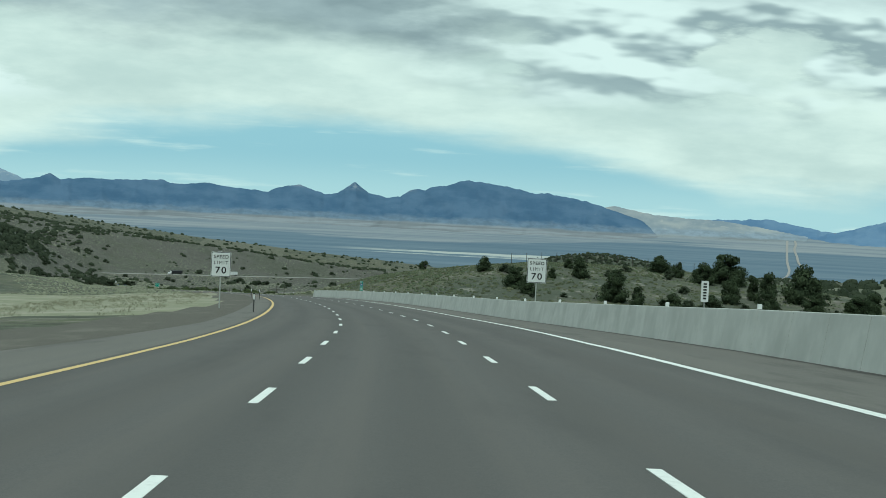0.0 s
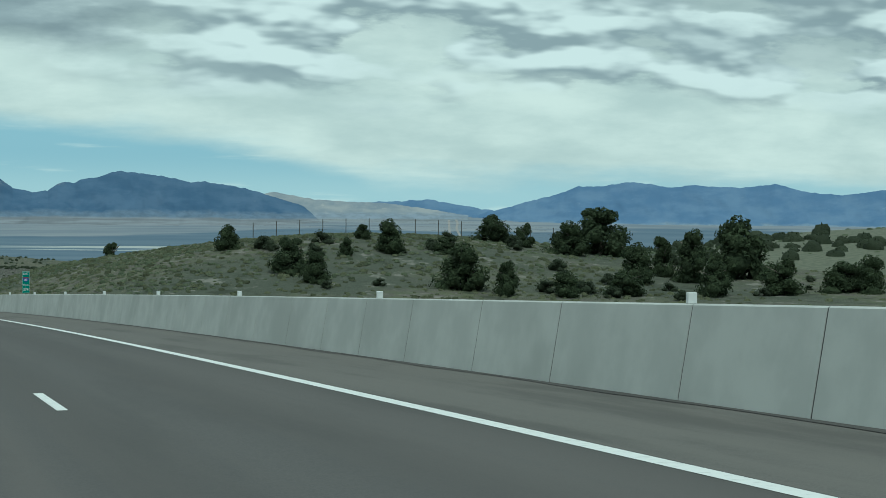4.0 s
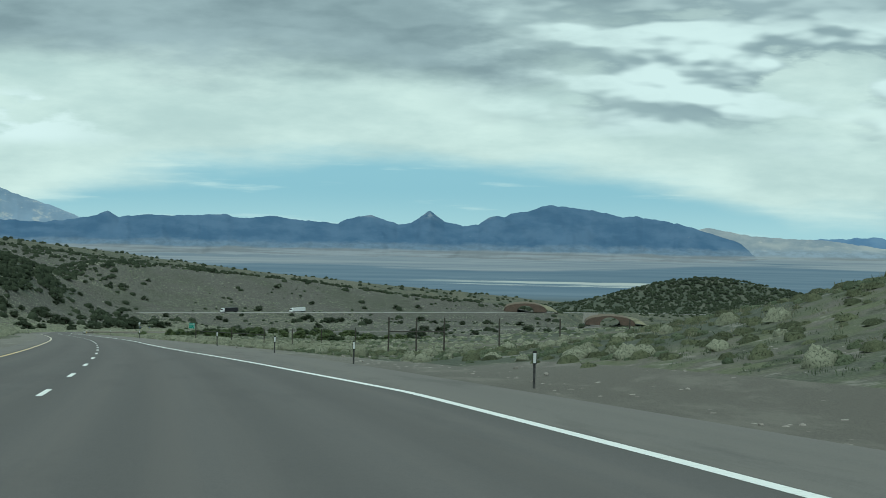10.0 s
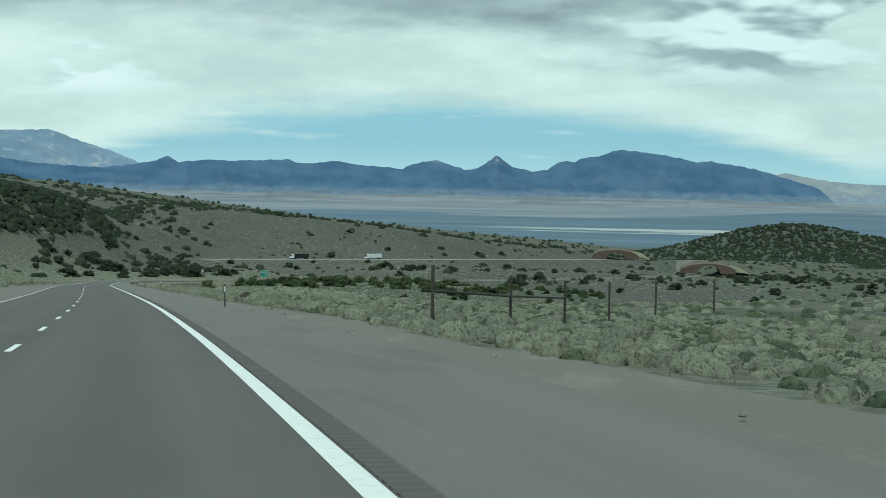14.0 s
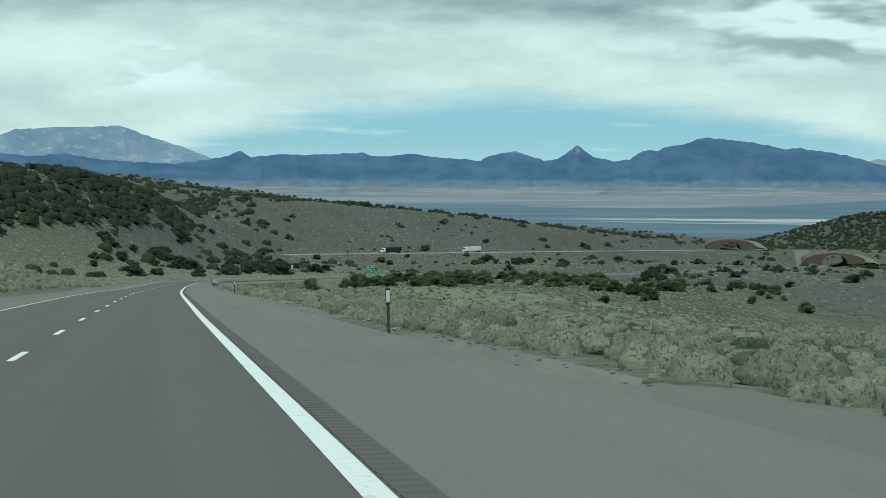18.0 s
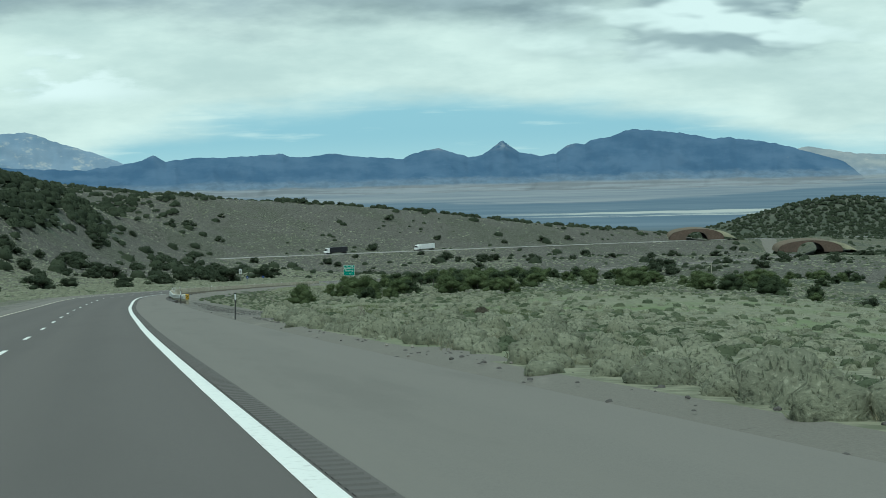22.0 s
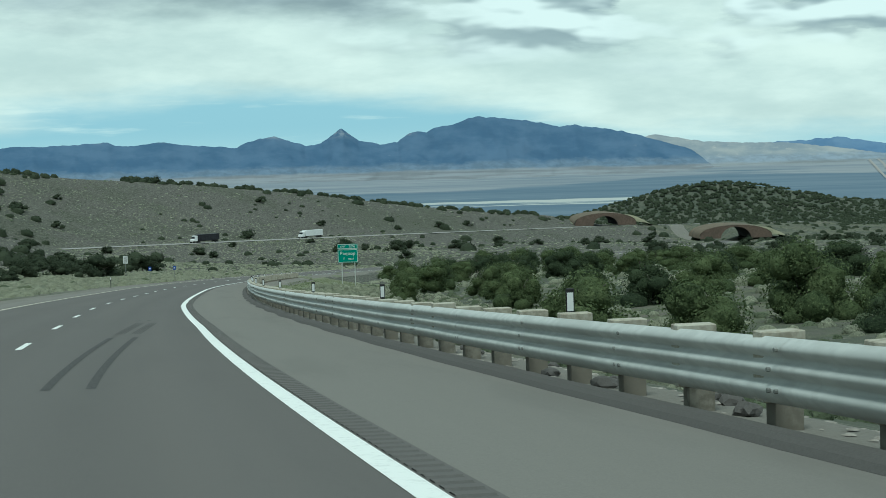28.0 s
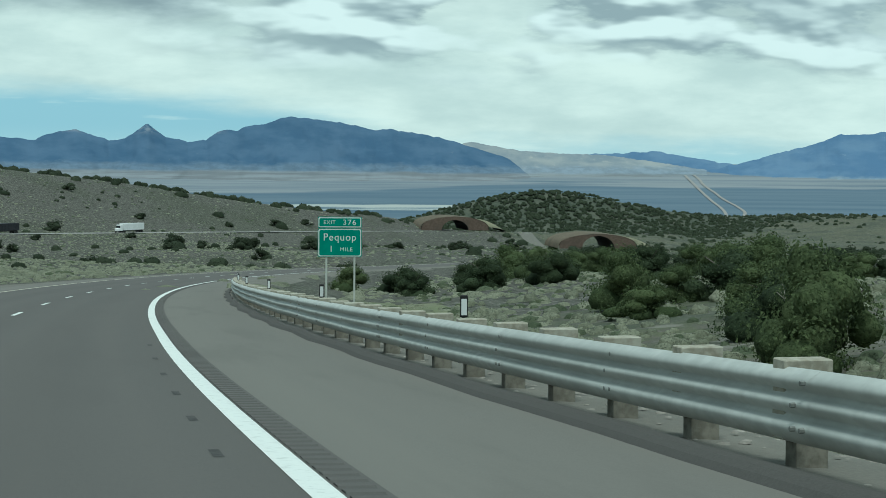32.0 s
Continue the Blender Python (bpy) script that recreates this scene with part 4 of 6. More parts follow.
# ---- delineators ----
def delineator(m, on_rail=False):
    d = holder("delineator", m, "black framed white reflector mounted on the guardrail" if on_rail else "steel roadside post with a white reflector in a black frame", "delineator", "rail delineators" if on_rail else "roadside delineators")
    lo, hi, w = (0.0, 0.29, 0.05) if on_rail else (0.64, 0.99, 0.055)
    part("frame", boxed((-w, 0.0, lo), (w, 0.025, hi), 0.012), M_BLACK, d)
    part("reflector", boxed((-w * 0.72, -0.006, lo + 0.03), (w * 0.72, 0.0, hi - 0.05)), M_SIGNW, d)
    if not on_rail:
        bm = boxed((-0.032, 0.026, -0.4), (0.032, 0.034, 0.93))
        box(bm, (-0.032, 0.034, -0.4), (-0.024, 0.055, 0.93))
        box(bm, (0.024, 0.034, -0.4), (0.032, 0.055, 0.93))
        part("post", bm, M_BACKLIT_STEEL, d)
    else:
        part("stem", boxed((-0.02, 0.026, -0.25), (0.02, 0.04, 0.2)), M_STEEL, d)
    return d


first_post = None
for s, u in ((329, 12.3), (351.5, 12.0), (373, 10.05), (399, 9.5), (423.6, 8.2), (507.1, 6.6), (596.2, 7.45), (680, 7.45), (761.0, 8.25), (806.9, 7.25)):
    p = on_road(s, u)
    m = Matrix.Translation((p.x, p.y, ground_z(p.x, p.y) if u > 8.4 else p.z - 0.02)) @ pose(0, 0, 0, 0, rng.uniform(-2, 2), heading(s) - 4)
    if first_post is None:
        first_post = delineator(m)
    else:
        copy_thing(first_post, m)
first_post = None
for s in np.arange(830.9, 1090, 14.0):
    m = Matrix.Translation(on_road(s, rail_u(s) + 0.22, rail_h(s, 0.84))) @ pose(0, 0, 0, 0, 0, heading(s) - 5)
    if first_post is None:
        first_post = delineator(m, True)
    else:
        copy_thing(first_post, m)


# ---- signs ----
def lettering(text, size, material, parent, x, z, y=-0.014, bold=0.0, squeeze=1.0, gap=1.0):
    cu = bpy.data.curves.new("lettering", "FONT")
    cu.body, cu.size, cu.align_x, cu.align_y, cu.extrude, cu.offset = text, size, "CENTER", "CENTER", 0.003, bold
    cu.space_character = gap
    tmp = bpy.data.objects.new("lettering", cu)
    scene.collection.objects.link(tmp)
    bpy.context.view_layer.update()
    me = bpy.data.meshes.new_from_object(tmp.evaluated_get(bpy.context.evaluated_depsgraph_get()))
    bpy.data.objects.remove(tmp)
    me.materials.clear()
    ob = part("lettering", me, material, parent)
    ob.matrix_basis = Matrix.Translation((x, y, z)) @ pose(0, 0, 0, 90) @ Matrix.Diagonal((squeeze, 1, 1, 1))
    return ob


def rounded(w, h, y0, y1, r, material, name, parent, x=0.0, z=0.0):
    bm = bmesh.new()
    pts = []
    for cx, cz, a0 in ((w / 2 - r, h / 2 - r, 0), (-w / 2 + r, h / 2 - r, 90), (-w / 2 + r, -h / 2 + r, 180), (w / 2 - r, -h / 2 + r, 270)):
        for k in range(5):
            a = radians(a0 + 22.5 * k)
            pts.append((x + cx + r * math.cos(a), z + cz + r * math.sin(a)))
    f = bm.faces.new([bm.verts.new((px, y0, pz)) for px, pz in pts])
    out = bmesh.ops.extrude_face_region(bm, geom=[f])
    bmesh.ops.translate(bm, vec=(0, y1 - y0, 0), verts=[g for g in out["geom"] if isinstance(g, bmesh.types.BMVert)])
    bmesh.ops.recalc_face_normals(bm, faces=bm.faces)
    return part(name, bm, material, parent)


def speed_sign(x, y, top, turn_z):
    z = float(ground_z(x, y))
    sg = holder("speed_limit_sign", Matrix.Translation((x, y, z)) @ pose(0, 0, 0, 0, 0, turn_z), "white speed limit 70 sign with black border on a steel post", "road sign", "speed limit signs")
    w, h = 1.14, 1.44
    mid = top - z - h / 2
    rounded(w, h, -0.004, 0.012, 0.06, M_SIGNW, "panel", sg, 0, mid)
    for r0, ww, hh, mm, nm, y0 in ((0.06, w - 0.03, h - 0.03, M_BLACK, "border", -0.007), (0.045, w - 0.095, h - 0.095, M_SIGNW, "face", -0.010)):
        rounded(ww, hh, y0, y0 + 0.002, r0, mm, nm, sg, 0, mid)
    lettering("SPEED", 0.27, M_BLACK, sg, 0, mid + 0.43, bold=0.005, squeeze=1.0, gap=1.22)
    lettering("LIMIT", 0.28, M_BLACK, sg, 0, mid + 0.09, bold=0.0, squeeze=1.0, gap=1.3)
    lettering("70", 0.53, M_BLACK, sg, 0, mid - 0.35, bold=0.009, squeeze=1.1, gap=1.22)
    bm = rod(bmesh.new(), (0, 0.06, -0.4), (0, 0.06, top - z + 0.06), 0.038, 10)
    part("post", bm, M_GALV, sg)
    part("cap", rod(bmesh.new(), (0, 0.06, top - z + 0.06), (0, 0.06, top - z + 0.09), 0.042, 10), M_STEEL, sg)
    part("bracket", boxed((-0.2, 0.014, mid + 0.3), (0.2, 0.03, mid + 0.36)), M_STEEL, sg)
    return sg


speed_sign(9.6, 95.6, -3.11, -4)
speed_sign(-8.75, 94.7, -3.55, 3)

# mile marker behind the barrier
mile = holder("mile_sign", Matrix.Translation((-1.5, 231.4, float(ground_z(-1.5, 231.4)))) @ pose(0, 0, 0, 0, 0, 4), "narrow green mile marker sign behind the concrete barrier", "road sign")
zt = -12.55 - float(ground_z(-1.5, 231.4))
rounded(0.46, 1.40, -0.004, 0.01, 0.03, M_GREEN, "panel", mile, 0, zt)
for side in (-1, 1):
    part("border", boxed((side * 0.215 - 0.006, -0.008, zt - 0.68), (side * 0.215 + 0.006, -0.004, zt + 0.68)), M_SIGNW, mile)
    part("border", boxed((-0.2, -0.008, zt + side * 0.68 - 0.006), (0.2, -0.008 + 0.004, zt + side * 0.68 + 0.006)), M_SIGNW, mile)
lettering("EAST", 0.19, M_SIGNW, mile, 0, zt + 0.53, -0.01, 0.003, 0.82)
lettering("MILE", 0.19, M_SIGNW, mile, 0, zt - 0.18, -0.01, 0.0, 0.88)
lettering("374", 0.25, M_SIGNW, mile, 0, zt - 0.47, -0.01, 0.004, 0.85)
bm = bmesh.new()
shield = [(-0.17, 0.14), (-0.10, 0.155), (0, 0.14), (0.10, 0.155), (0.17, 0.14), (0.185, 0.02), (0.12, -0.10), (0, -0.17), (-0.12, -0.10), (-0.185, 0.02)]
bm.faces.new([bm.verts.new((x, -0.0085, zt + 0.17 + z)) for x, z in shield])
part("shield", bm, M_BLUE, mile)
part("shield_band", boxed((-0.168, -0.0105, zt + 0.255), (0.168, -0.0088, zt + 0.31)), M_RED, mile)
lettering("80", 0.19, M_SIGNW, mile, 0, zt + 0.14, -0.012, 0.004, 0.9)
part("post", boxed((-0.03, 0.012, -0.3), (0.03, 0.05, zt + 0.6)), M_STEEL, mile)

# narrow white panel on the barrier near the start
pn = on_road(46.5, barrier_u(46.5) + 0.3, 1.085)
tall = holder("upright_sign", Matrix.Translation(pn) @ pose(0, 0, 0, 0, 0, -3), "narrow white upright panel with dark marks on the barrier", "road sign")
rounded(0.22, 0.62, -0.005, 0.008, 0.02, M_SIGNW, "panel", tall, 0, 0.47)
for k in range(6):
    part("mark", boxed((-0.05, -0.009, 0.24 + k * 0.085), (0.05, -0.005, 0.29 + k * 0.085)), M_BLACK, tall)
part("stem", boxed((-0.02, 0.009, -0.05), (0.02, 0.02, 0.3)), M_STEEL, tall)

# exit sign past the bend
ez = float(ground_z(-141.0, 1082.2))
ex = holder("exit_sign", Matrix.Translation((-141.0, 1082.2, ez)) @ pose(0, 0, 0, 0, 0, -8), "green exit sign with white border and lettering on two posts", "road sign")
c = -64.55 - ez
rounded(2.82, 1.84, -0.01, 0.02, 0.12, M_GREEN, "panel", ex, 0, c)
rounded(2.74, 1.76, -0.014, -0.011, 0.11, M_SIGNW, "border", ex, 0, c)
rounded(2.62, 1.64, -0.018, -0.015, 0.10, M_GREEN, "face", ex, 0, c)
rounded(2.82, 0.72, -0.01, 0.02, 0.10, M_GREEN, "exit_panel", ex, 0, c + 1.31)
rounded(2.74, 0.64, -0.014, -0.011, 0.09, M_SIGNW, "border", ex, 0, c + 1.31)
rounded(2.62, 0.52, -0.018, -0.015, 0.08, M_GREEN, "face", ex, 0, c + 1.31)
lettering("EXIT", 0.34, M_SIGNW, ex, -0.66, c + 1.30, -0.022, 0.001, 1.0, 1.15)
lettering("376", 0.48, M_SIGNW, ex, 0.62, c + 1.30, -0.022, 0.002, 1.1, 1.15)
lettering("Pequop", 0.66, M_SIGNW, ex, 0.0, c + 0.34, -0.022, 0.002, 0.95, 1.14)
lettering("1", 0.56, M_SIGNW, ex, -0.55, c - 0.42, -0.022, 0.002)
lettering("MILE", 0.36, M_SIGNW, ex, 0.42, c - 0.44, -0.022, 0.0, 1.0, 1.15)
for x in (-0.85, 0.95):
    bm = boxed((x - 0.06, 0.03, -0.8), (x + 0.06, 0.045, c + 1.4))
    box(bm, (x - 0.01, 0.045, -0.8), (x + 0.01, 0.17, c + 1.4))
    box(bm, (x - 0.06, 0.17, -0.8), (x + 0.06, 0.185, c + 1.4))
    part("post", bm, M_GALV, ex)

# small pale sign on the inner side past the bend
sz = float(ground_z(-180.3, 1160.6))
sm = holder("small_sign", Matrix.Translation((-180.3, 1160.6, sz)) @ pose(0, 0, 0, 0, 0, -4), "small pale upright sign on a post by the inner verge", "road sign")
rounded(0.85, 1.4, -0.01, 0.01, 0.05, M_SIGNW, "panel", sm, 0, -68.5 - sz + 0.3)
for k in range(3):
    part("mark", boxed((-0.28, -0.016, -68.5 - sz + 0.55 - k * 0.36), (0.28, -0.011, -68.5 - sz + 0.68 - k * 0.36)), M_BLACK, sm)
part("post", boxed((-0.05, 0.012, -0.4), (0.05, 0.07, -68.5 - sz + 0.6)), M_STEEL, sm)

# ---- far carriageway and the two planted overcrossings ----
T2 = np.gradient(OTHER, axis=0)
N2 = np.stack([T2[:, 1], -T2[:, 0]], 1) / np.linalg.norm(T2[:, :2], axis=1)[:, None]
rows = np.stack([np.column_stack([OTHER[:, :2] + N2 * u, OTHER[:, 2] - 0.05]) for u in (-6.5, 0, 6.5)], 1)
tagged(new("road_other", sheet("road_other", rows, M_FARROAD)), "pale grey second carriageway crossing the hillside", "road", kind="structure")


def overcrossing(x, y, z, turn_z, width, rise, opening):
    """An earth-covered arch: curved headwall with a tunnel through it and fill sloping off to both sides."""
    ob = holder("wildlife_overcrossing", Matrix.Translation((x, y, z)) @ pose(0, 0, 0, 0, 0, turn_z), "earth-covered red-brown arch overcrossing with a dark tunnel mouth", "overpass", "wildlife overcrossings")
    arch = [(opening / 2 * math.cos(a), opening * 0.38 * math.sin(a)) for a in np.linspace(0, math.pi, 17)]
    top = [(width / 2 * math.cos(a), max(rise * math.sin(a) ** 0.75, -1.5)) for a in np.linspace(0, math.pi, 17)]
    v, fc = [], []
    for yy in (0.0, 1.2):
        v += [(px, yy, pz) for px, pz in arch] + [(px, yy, pz) for px, pz in top]
    n = 34
    for k in range(16):
        fc += [(k, k + 1, 17 + k + 1, 17 + k), (n + k + 1, n + k, n + 17 + k, n + 17 + k + 1), (17 + k, 17 + k + 1, n + 17 + k + 1, n + 17 + k)]
    me = bpy.data.meshes.new("headwall")
    me.from_pydata([(a, b, c) for a, b, c in v], [], fc)
    part("headwall", me, M_CLAY, ob)
    back = me.copy()
    part("headwall", back, M_CLAY, ob, at=pose(0, 46, 0))
    grid = np.array([[(px, yy, pz) for px, pz in arch] for yy in (0.3, 15, 30, 46.5)])
    part("tunnel", sheet("tunnel", grid, M_TUNNEL), None, ob)
    rows = []
    for yy, k in ((1.0, 1.0), (8, 1.015), (24, 1.03), (40, 1.015), (46.5, 1.0)):
        rows.append([(px * (1.0 + 0.02 * k), yy, pz * k + 0.12 if pz > -1 else -2) for px, pz in top])
    part("earth_cover", sheet("cover", np.array(rows), M_COVER), None, ob)
    side = []
    for k in range(9):
        f = k / 8
        side.append([(width / 2 * 0.72 + (width * 0.42) * f, yy, (rise * (0.72 + 0.2 * math.sin(yy / 16)) * (1 - f**2.2) - 1.0) * (0.45 if yy < 3 else 1.0)) for yy in (1.5, 9, 20, 32, 44)])
    part("side_fill", sheet("side_fill", np.array(side), M_FILL), None, ob)
    return ob


overcrossing(62.6, 2005.5, -98.6, -2, 44, 8.7, 17.5)
overcrossing(147, 1968, -108.6, -4, 50, 9.0, 21)

# ---- painted and worn marks on the pavement ----
def ribbon(name, ss, u_of, half, z, material, label, category):
    me = strip(name, ss, [lambda s: u_of(s) - half, lambda s: u_of(s) + half], z, material)
    return tagged(new(name, me), label, category)


for k, off in enumerate((0.0, 0.52)):
    ribbon("skid_mark", np.arange(888.5, 905.5, 1.0), lambda s, off=off: 1.25 + off + 0.9 * ((s - 888) / 24) ** 1.3, 0.06, 0.003, M_RUBBER, "dark curved tyre skid mark on the asphalt", "skid mark")
for s0, s1, u0, w in ((766, 767.6, 0.35, 0.05), (770.5, 772, 0.38, 0.05), (775, 776.5, 0.42, 0.05), (917.0, 917.5, 2.25, 0.07), (917.0, 917.5, 2.55, 0.05), (1020.8, 1021.5, 3.41, 0.04), (1016.6, 1017.3, 3.36, 0.04), (1013.0, 1013.7, 3.32, 0.04), (1009.8, 1010.5, 3.29, 0.04), (1006.8, 1007.5, 3.24, 0.04), (1004.0, 1004.7, 3.2, 0.04)):
    ribbon("skid_mark", np.arange(s0, s1 + 0.01, 0.25), lambda s, u0=u0: u0, w, 0.003, M_RUBBER, "short broken dark tyre mark on the asphalt", "skid mark")
for off in (2.05, 2.11, 2.17, 2.23, 2.42, 2.48, 2.54, 2.60):
    ribbon("skid_mark", np.arange(906.5, 915.2, 0.6), lambda s, off=off: off + 0.045 * (s - 911), 0.013, 0.003, M_RUBBER, "thin dark tread streak of a tyre on the asphalt", "skid mark")

# ragged dark seam along the barrier's foot
seam = np.arange(-60, 284, 0.7)
seam_m = strip("foot_seam", seam, [lambda s: barrier_u(s) - 0.16 - 0.05 * math.sin(s * 0.9) - 0.05 * noise.noise((s * 1.3, 0, 0)), lambda s: barrier_u(s) + 0.02], 0.003, M_DARK)
tagged(new("foot_seam", seam_m), "ragged dark asphalt seam along the foot of the barrier", "road seam", kind="structure")

# milled rumble strip outside the edge line: grooves cut across a band of asphalt
rows, lay = [], []
s = 432.0
while s < 1130:
    for ds, z in ((0.0, 0.010), (0.14, 0.010), (0.16, 0.001), (0.27, 0.001), (0.29, 0.010)):
        e = edge_u(s)
        rows.append([tuple(on_road(s + ds, e + 0.125, z)), tuple(on_road(s + ds, e + 0.365, z))])
        lay.append([(e + 0.125, s, 0), (e + 0.365, s, 0)])
    s += 0.30
rumble = laid(sheet("rumble_strip", np.array(rows), M_LANE, smooth=False), np.array(lay, float))
# cut faces take a darker asphalt: painted shade that deepens the shallow grooves
rumble.materials.append(M_GROOVE_SHADE)
rumble.polygons.foreach_set("material_index", np.isin(np.arange(len(rumble.polygons)) % 5, (1, 2, 3)).astype(np.int32))
tagged(new("rumble_strip", rumble), "row of milled grooves in grey asphalt beside the edge line", "rumble strip", kind="stuff")


# ---- plants ----
def leaf_material(name, c1, c2, c3):
    m, nt, b = mat(name, 0.85, spec=0.15)
    geo = nt.nodes.new("ShaderNodeNewGeometry")
    col = mix(nt, geo.outputs["Random Per Island"], c1, c2)
    col = mix(nt, maths(nt, "MULTIPLY", step(nt, 0.45, 0.7, noise_tex(nt, geo.outputs["Position"], 0.22, 4)), 0.8), col, c3)
    # dark gaps and bright tufts within a clump, shade and light painted as colour
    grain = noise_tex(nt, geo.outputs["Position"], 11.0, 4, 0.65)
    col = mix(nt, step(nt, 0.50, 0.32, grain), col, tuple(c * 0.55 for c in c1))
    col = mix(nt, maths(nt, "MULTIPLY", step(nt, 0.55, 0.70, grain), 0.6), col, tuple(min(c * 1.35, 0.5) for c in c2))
    bump(nt, b, grain, 0.9, 0.06)
    nt.links.new(col, b.inputs["Base Color"])
    # thin leaves let light through
    thin = nt.nodes.new("ShaderNodeBsdfTranslucent")
    nt.links.new(col, thin.inputs["Color"])
    both = nt.nodes.new("ShaderNodeMixShader")
    both.inputs[0].default_value = 0.42
    nt.links.new(b.outputs[0], both.inputs[1])
    nt.links.new(thin.outputs[0], both.inputs[2])
    nt.links.new(both.outputs[0], [n for n in nt.nodes if n.bl_idname == "ShaderNodeOutputMaterial"][0].inputs["Surface"])
    return m


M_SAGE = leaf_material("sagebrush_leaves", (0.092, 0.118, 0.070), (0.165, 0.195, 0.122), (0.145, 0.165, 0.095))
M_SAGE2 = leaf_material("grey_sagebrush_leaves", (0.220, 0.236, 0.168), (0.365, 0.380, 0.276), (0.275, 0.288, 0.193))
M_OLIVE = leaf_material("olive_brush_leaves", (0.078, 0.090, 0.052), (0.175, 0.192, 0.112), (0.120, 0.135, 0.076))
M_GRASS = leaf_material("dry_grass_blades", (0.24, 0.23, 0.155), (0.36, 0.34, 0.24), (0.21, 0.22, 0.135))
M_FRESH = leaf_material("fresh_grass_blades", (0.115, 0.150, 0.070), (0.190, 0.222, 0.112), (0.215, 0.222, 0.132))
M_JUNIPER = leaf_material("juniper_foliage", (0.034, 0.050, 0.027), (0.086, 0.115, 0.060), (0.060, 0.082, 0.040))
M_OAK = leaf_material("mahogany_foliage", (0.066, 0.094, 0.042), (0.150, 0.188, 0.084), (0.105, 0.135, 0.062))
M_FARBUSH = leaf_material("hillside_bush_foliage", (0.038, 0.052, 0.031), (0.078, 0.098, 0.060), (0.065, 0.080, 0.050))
M_BARK = grained("grey_bark", (0.11, 0.095, 0.075), (0.20, 0.18, 0.15), 9.0)

PLANT = np.random.RandomState(11)


def tuft(n, high, size, seed, upright=0.0):
    """Loose triangles over a low dome of unit radius: a bush or tussock template (n x 3 x 3)."""
    r = np.random.RandomState(seed)
    th, ph = r.uniform(0, 2 * np.pi, n), np.arccos(r.uniform(0.0, 1.0, n))
    rad = r.uniform(0.55, 1.0, n) ** 0.6
    c = np.stack([np.cos(th) * np.sin(ph) * rad, np.sin(th) * np.sin(ph) * rad, np.cos(ph) * rad * high], 1)
    out = c / np.linalg.norm(c, axis=1)[:, None]
    a = np.cross(out, r.randn(n, 3))
    a /= np.linalg.norm(a, axis=1)[:, None]
    b = np.cross(out, a) * (1 - upright) + np.array([0, 0, 1.0]) * upright + out * 0.5
    b /= np.linalg.norm(b, axis=1)[:, None]
    w = size * r.uniform(0.6, 1.3, n)[:, None]
    return np.stack([c - a * w * (1 - 0.75 * upright), c + a * w * (1 - 0.75 * upright), c + b * w * (1.5 + upright)], 1)


def mound(rings, sides, blades, high, wide, long, seed, core=0.84):
    """A rounded shrub of unit radius: a soft lumpy dome under many thin sprigs; vertices and triangles."""
    r = np.random.RandomState(seed)
    ph, th = np.linspace(0.0, 0.5 * np.pi, rings + 1)[1:], np.linspace(0, 2 * np.pi, sides, endpoint=False)
    rad = core * (1 + 0.11 * r.randn(rings, sides))
    dome = np.stack([np.cos(th)[None] * np.sin(ph)[:, None] * rad, np.sin(th)[None] * np.sin(ph)[:, None] * rad, np.cos(ph)[:, None] * rad * high], -1).reshape(-1, 3)
    v, f = [np.array([[0, 0, core * high]]), dome], []
    for k in range(sides):
        k2 = (k + 1) % sides
        f.append((0, 1 + k, 1 + k2))
        for q in range(rings - 1):
            a, b, c, d = 1 + q * sides + k, 1 + q * sides + k2, 1 + (q + 1) * sides + k2, 1 + (q + 1) * sides + k
            f += [(a, d, c), (a, c, b)]
    if blades:
        a, p = r.uniform(0, 2 * np.pi, blades), np.arccos(r.uniform(0.0, 1.0, blades))
        out = np.stack([np.cos(a) * np.sin(p), np.sin(a) * np.sin(p), np.cos(p) * high + 0.02], 1)
        tip = out * 0.7 + np.array([0, 0, 0.5]) + r.randn(blades, 3) * 0.3
        tip /= np.linalg.norm(tip, axis=1)[:, None]
        side = np.cross(tip, r.randn(blades, 3))
        side *= wide / np.linalg.norm(side, axis=1)[:, None]
        foot = out * core * r.uniform(0.8, 1.0, blades)[:, None]
        n0 = 1 + len(dome)
        v.append(np.stack([foot - side, foot + side, foot + tip * (long * r.uniform(0.6, 1.3, blades))[:, None]], 1).reshape(-1, 3))
        f += [(n0 + 3 * k, n0 + 3 * k + 1, n0 + 3 * k + 2) for k in range(blades)]
    return np.concatenate(v), np.array(f)


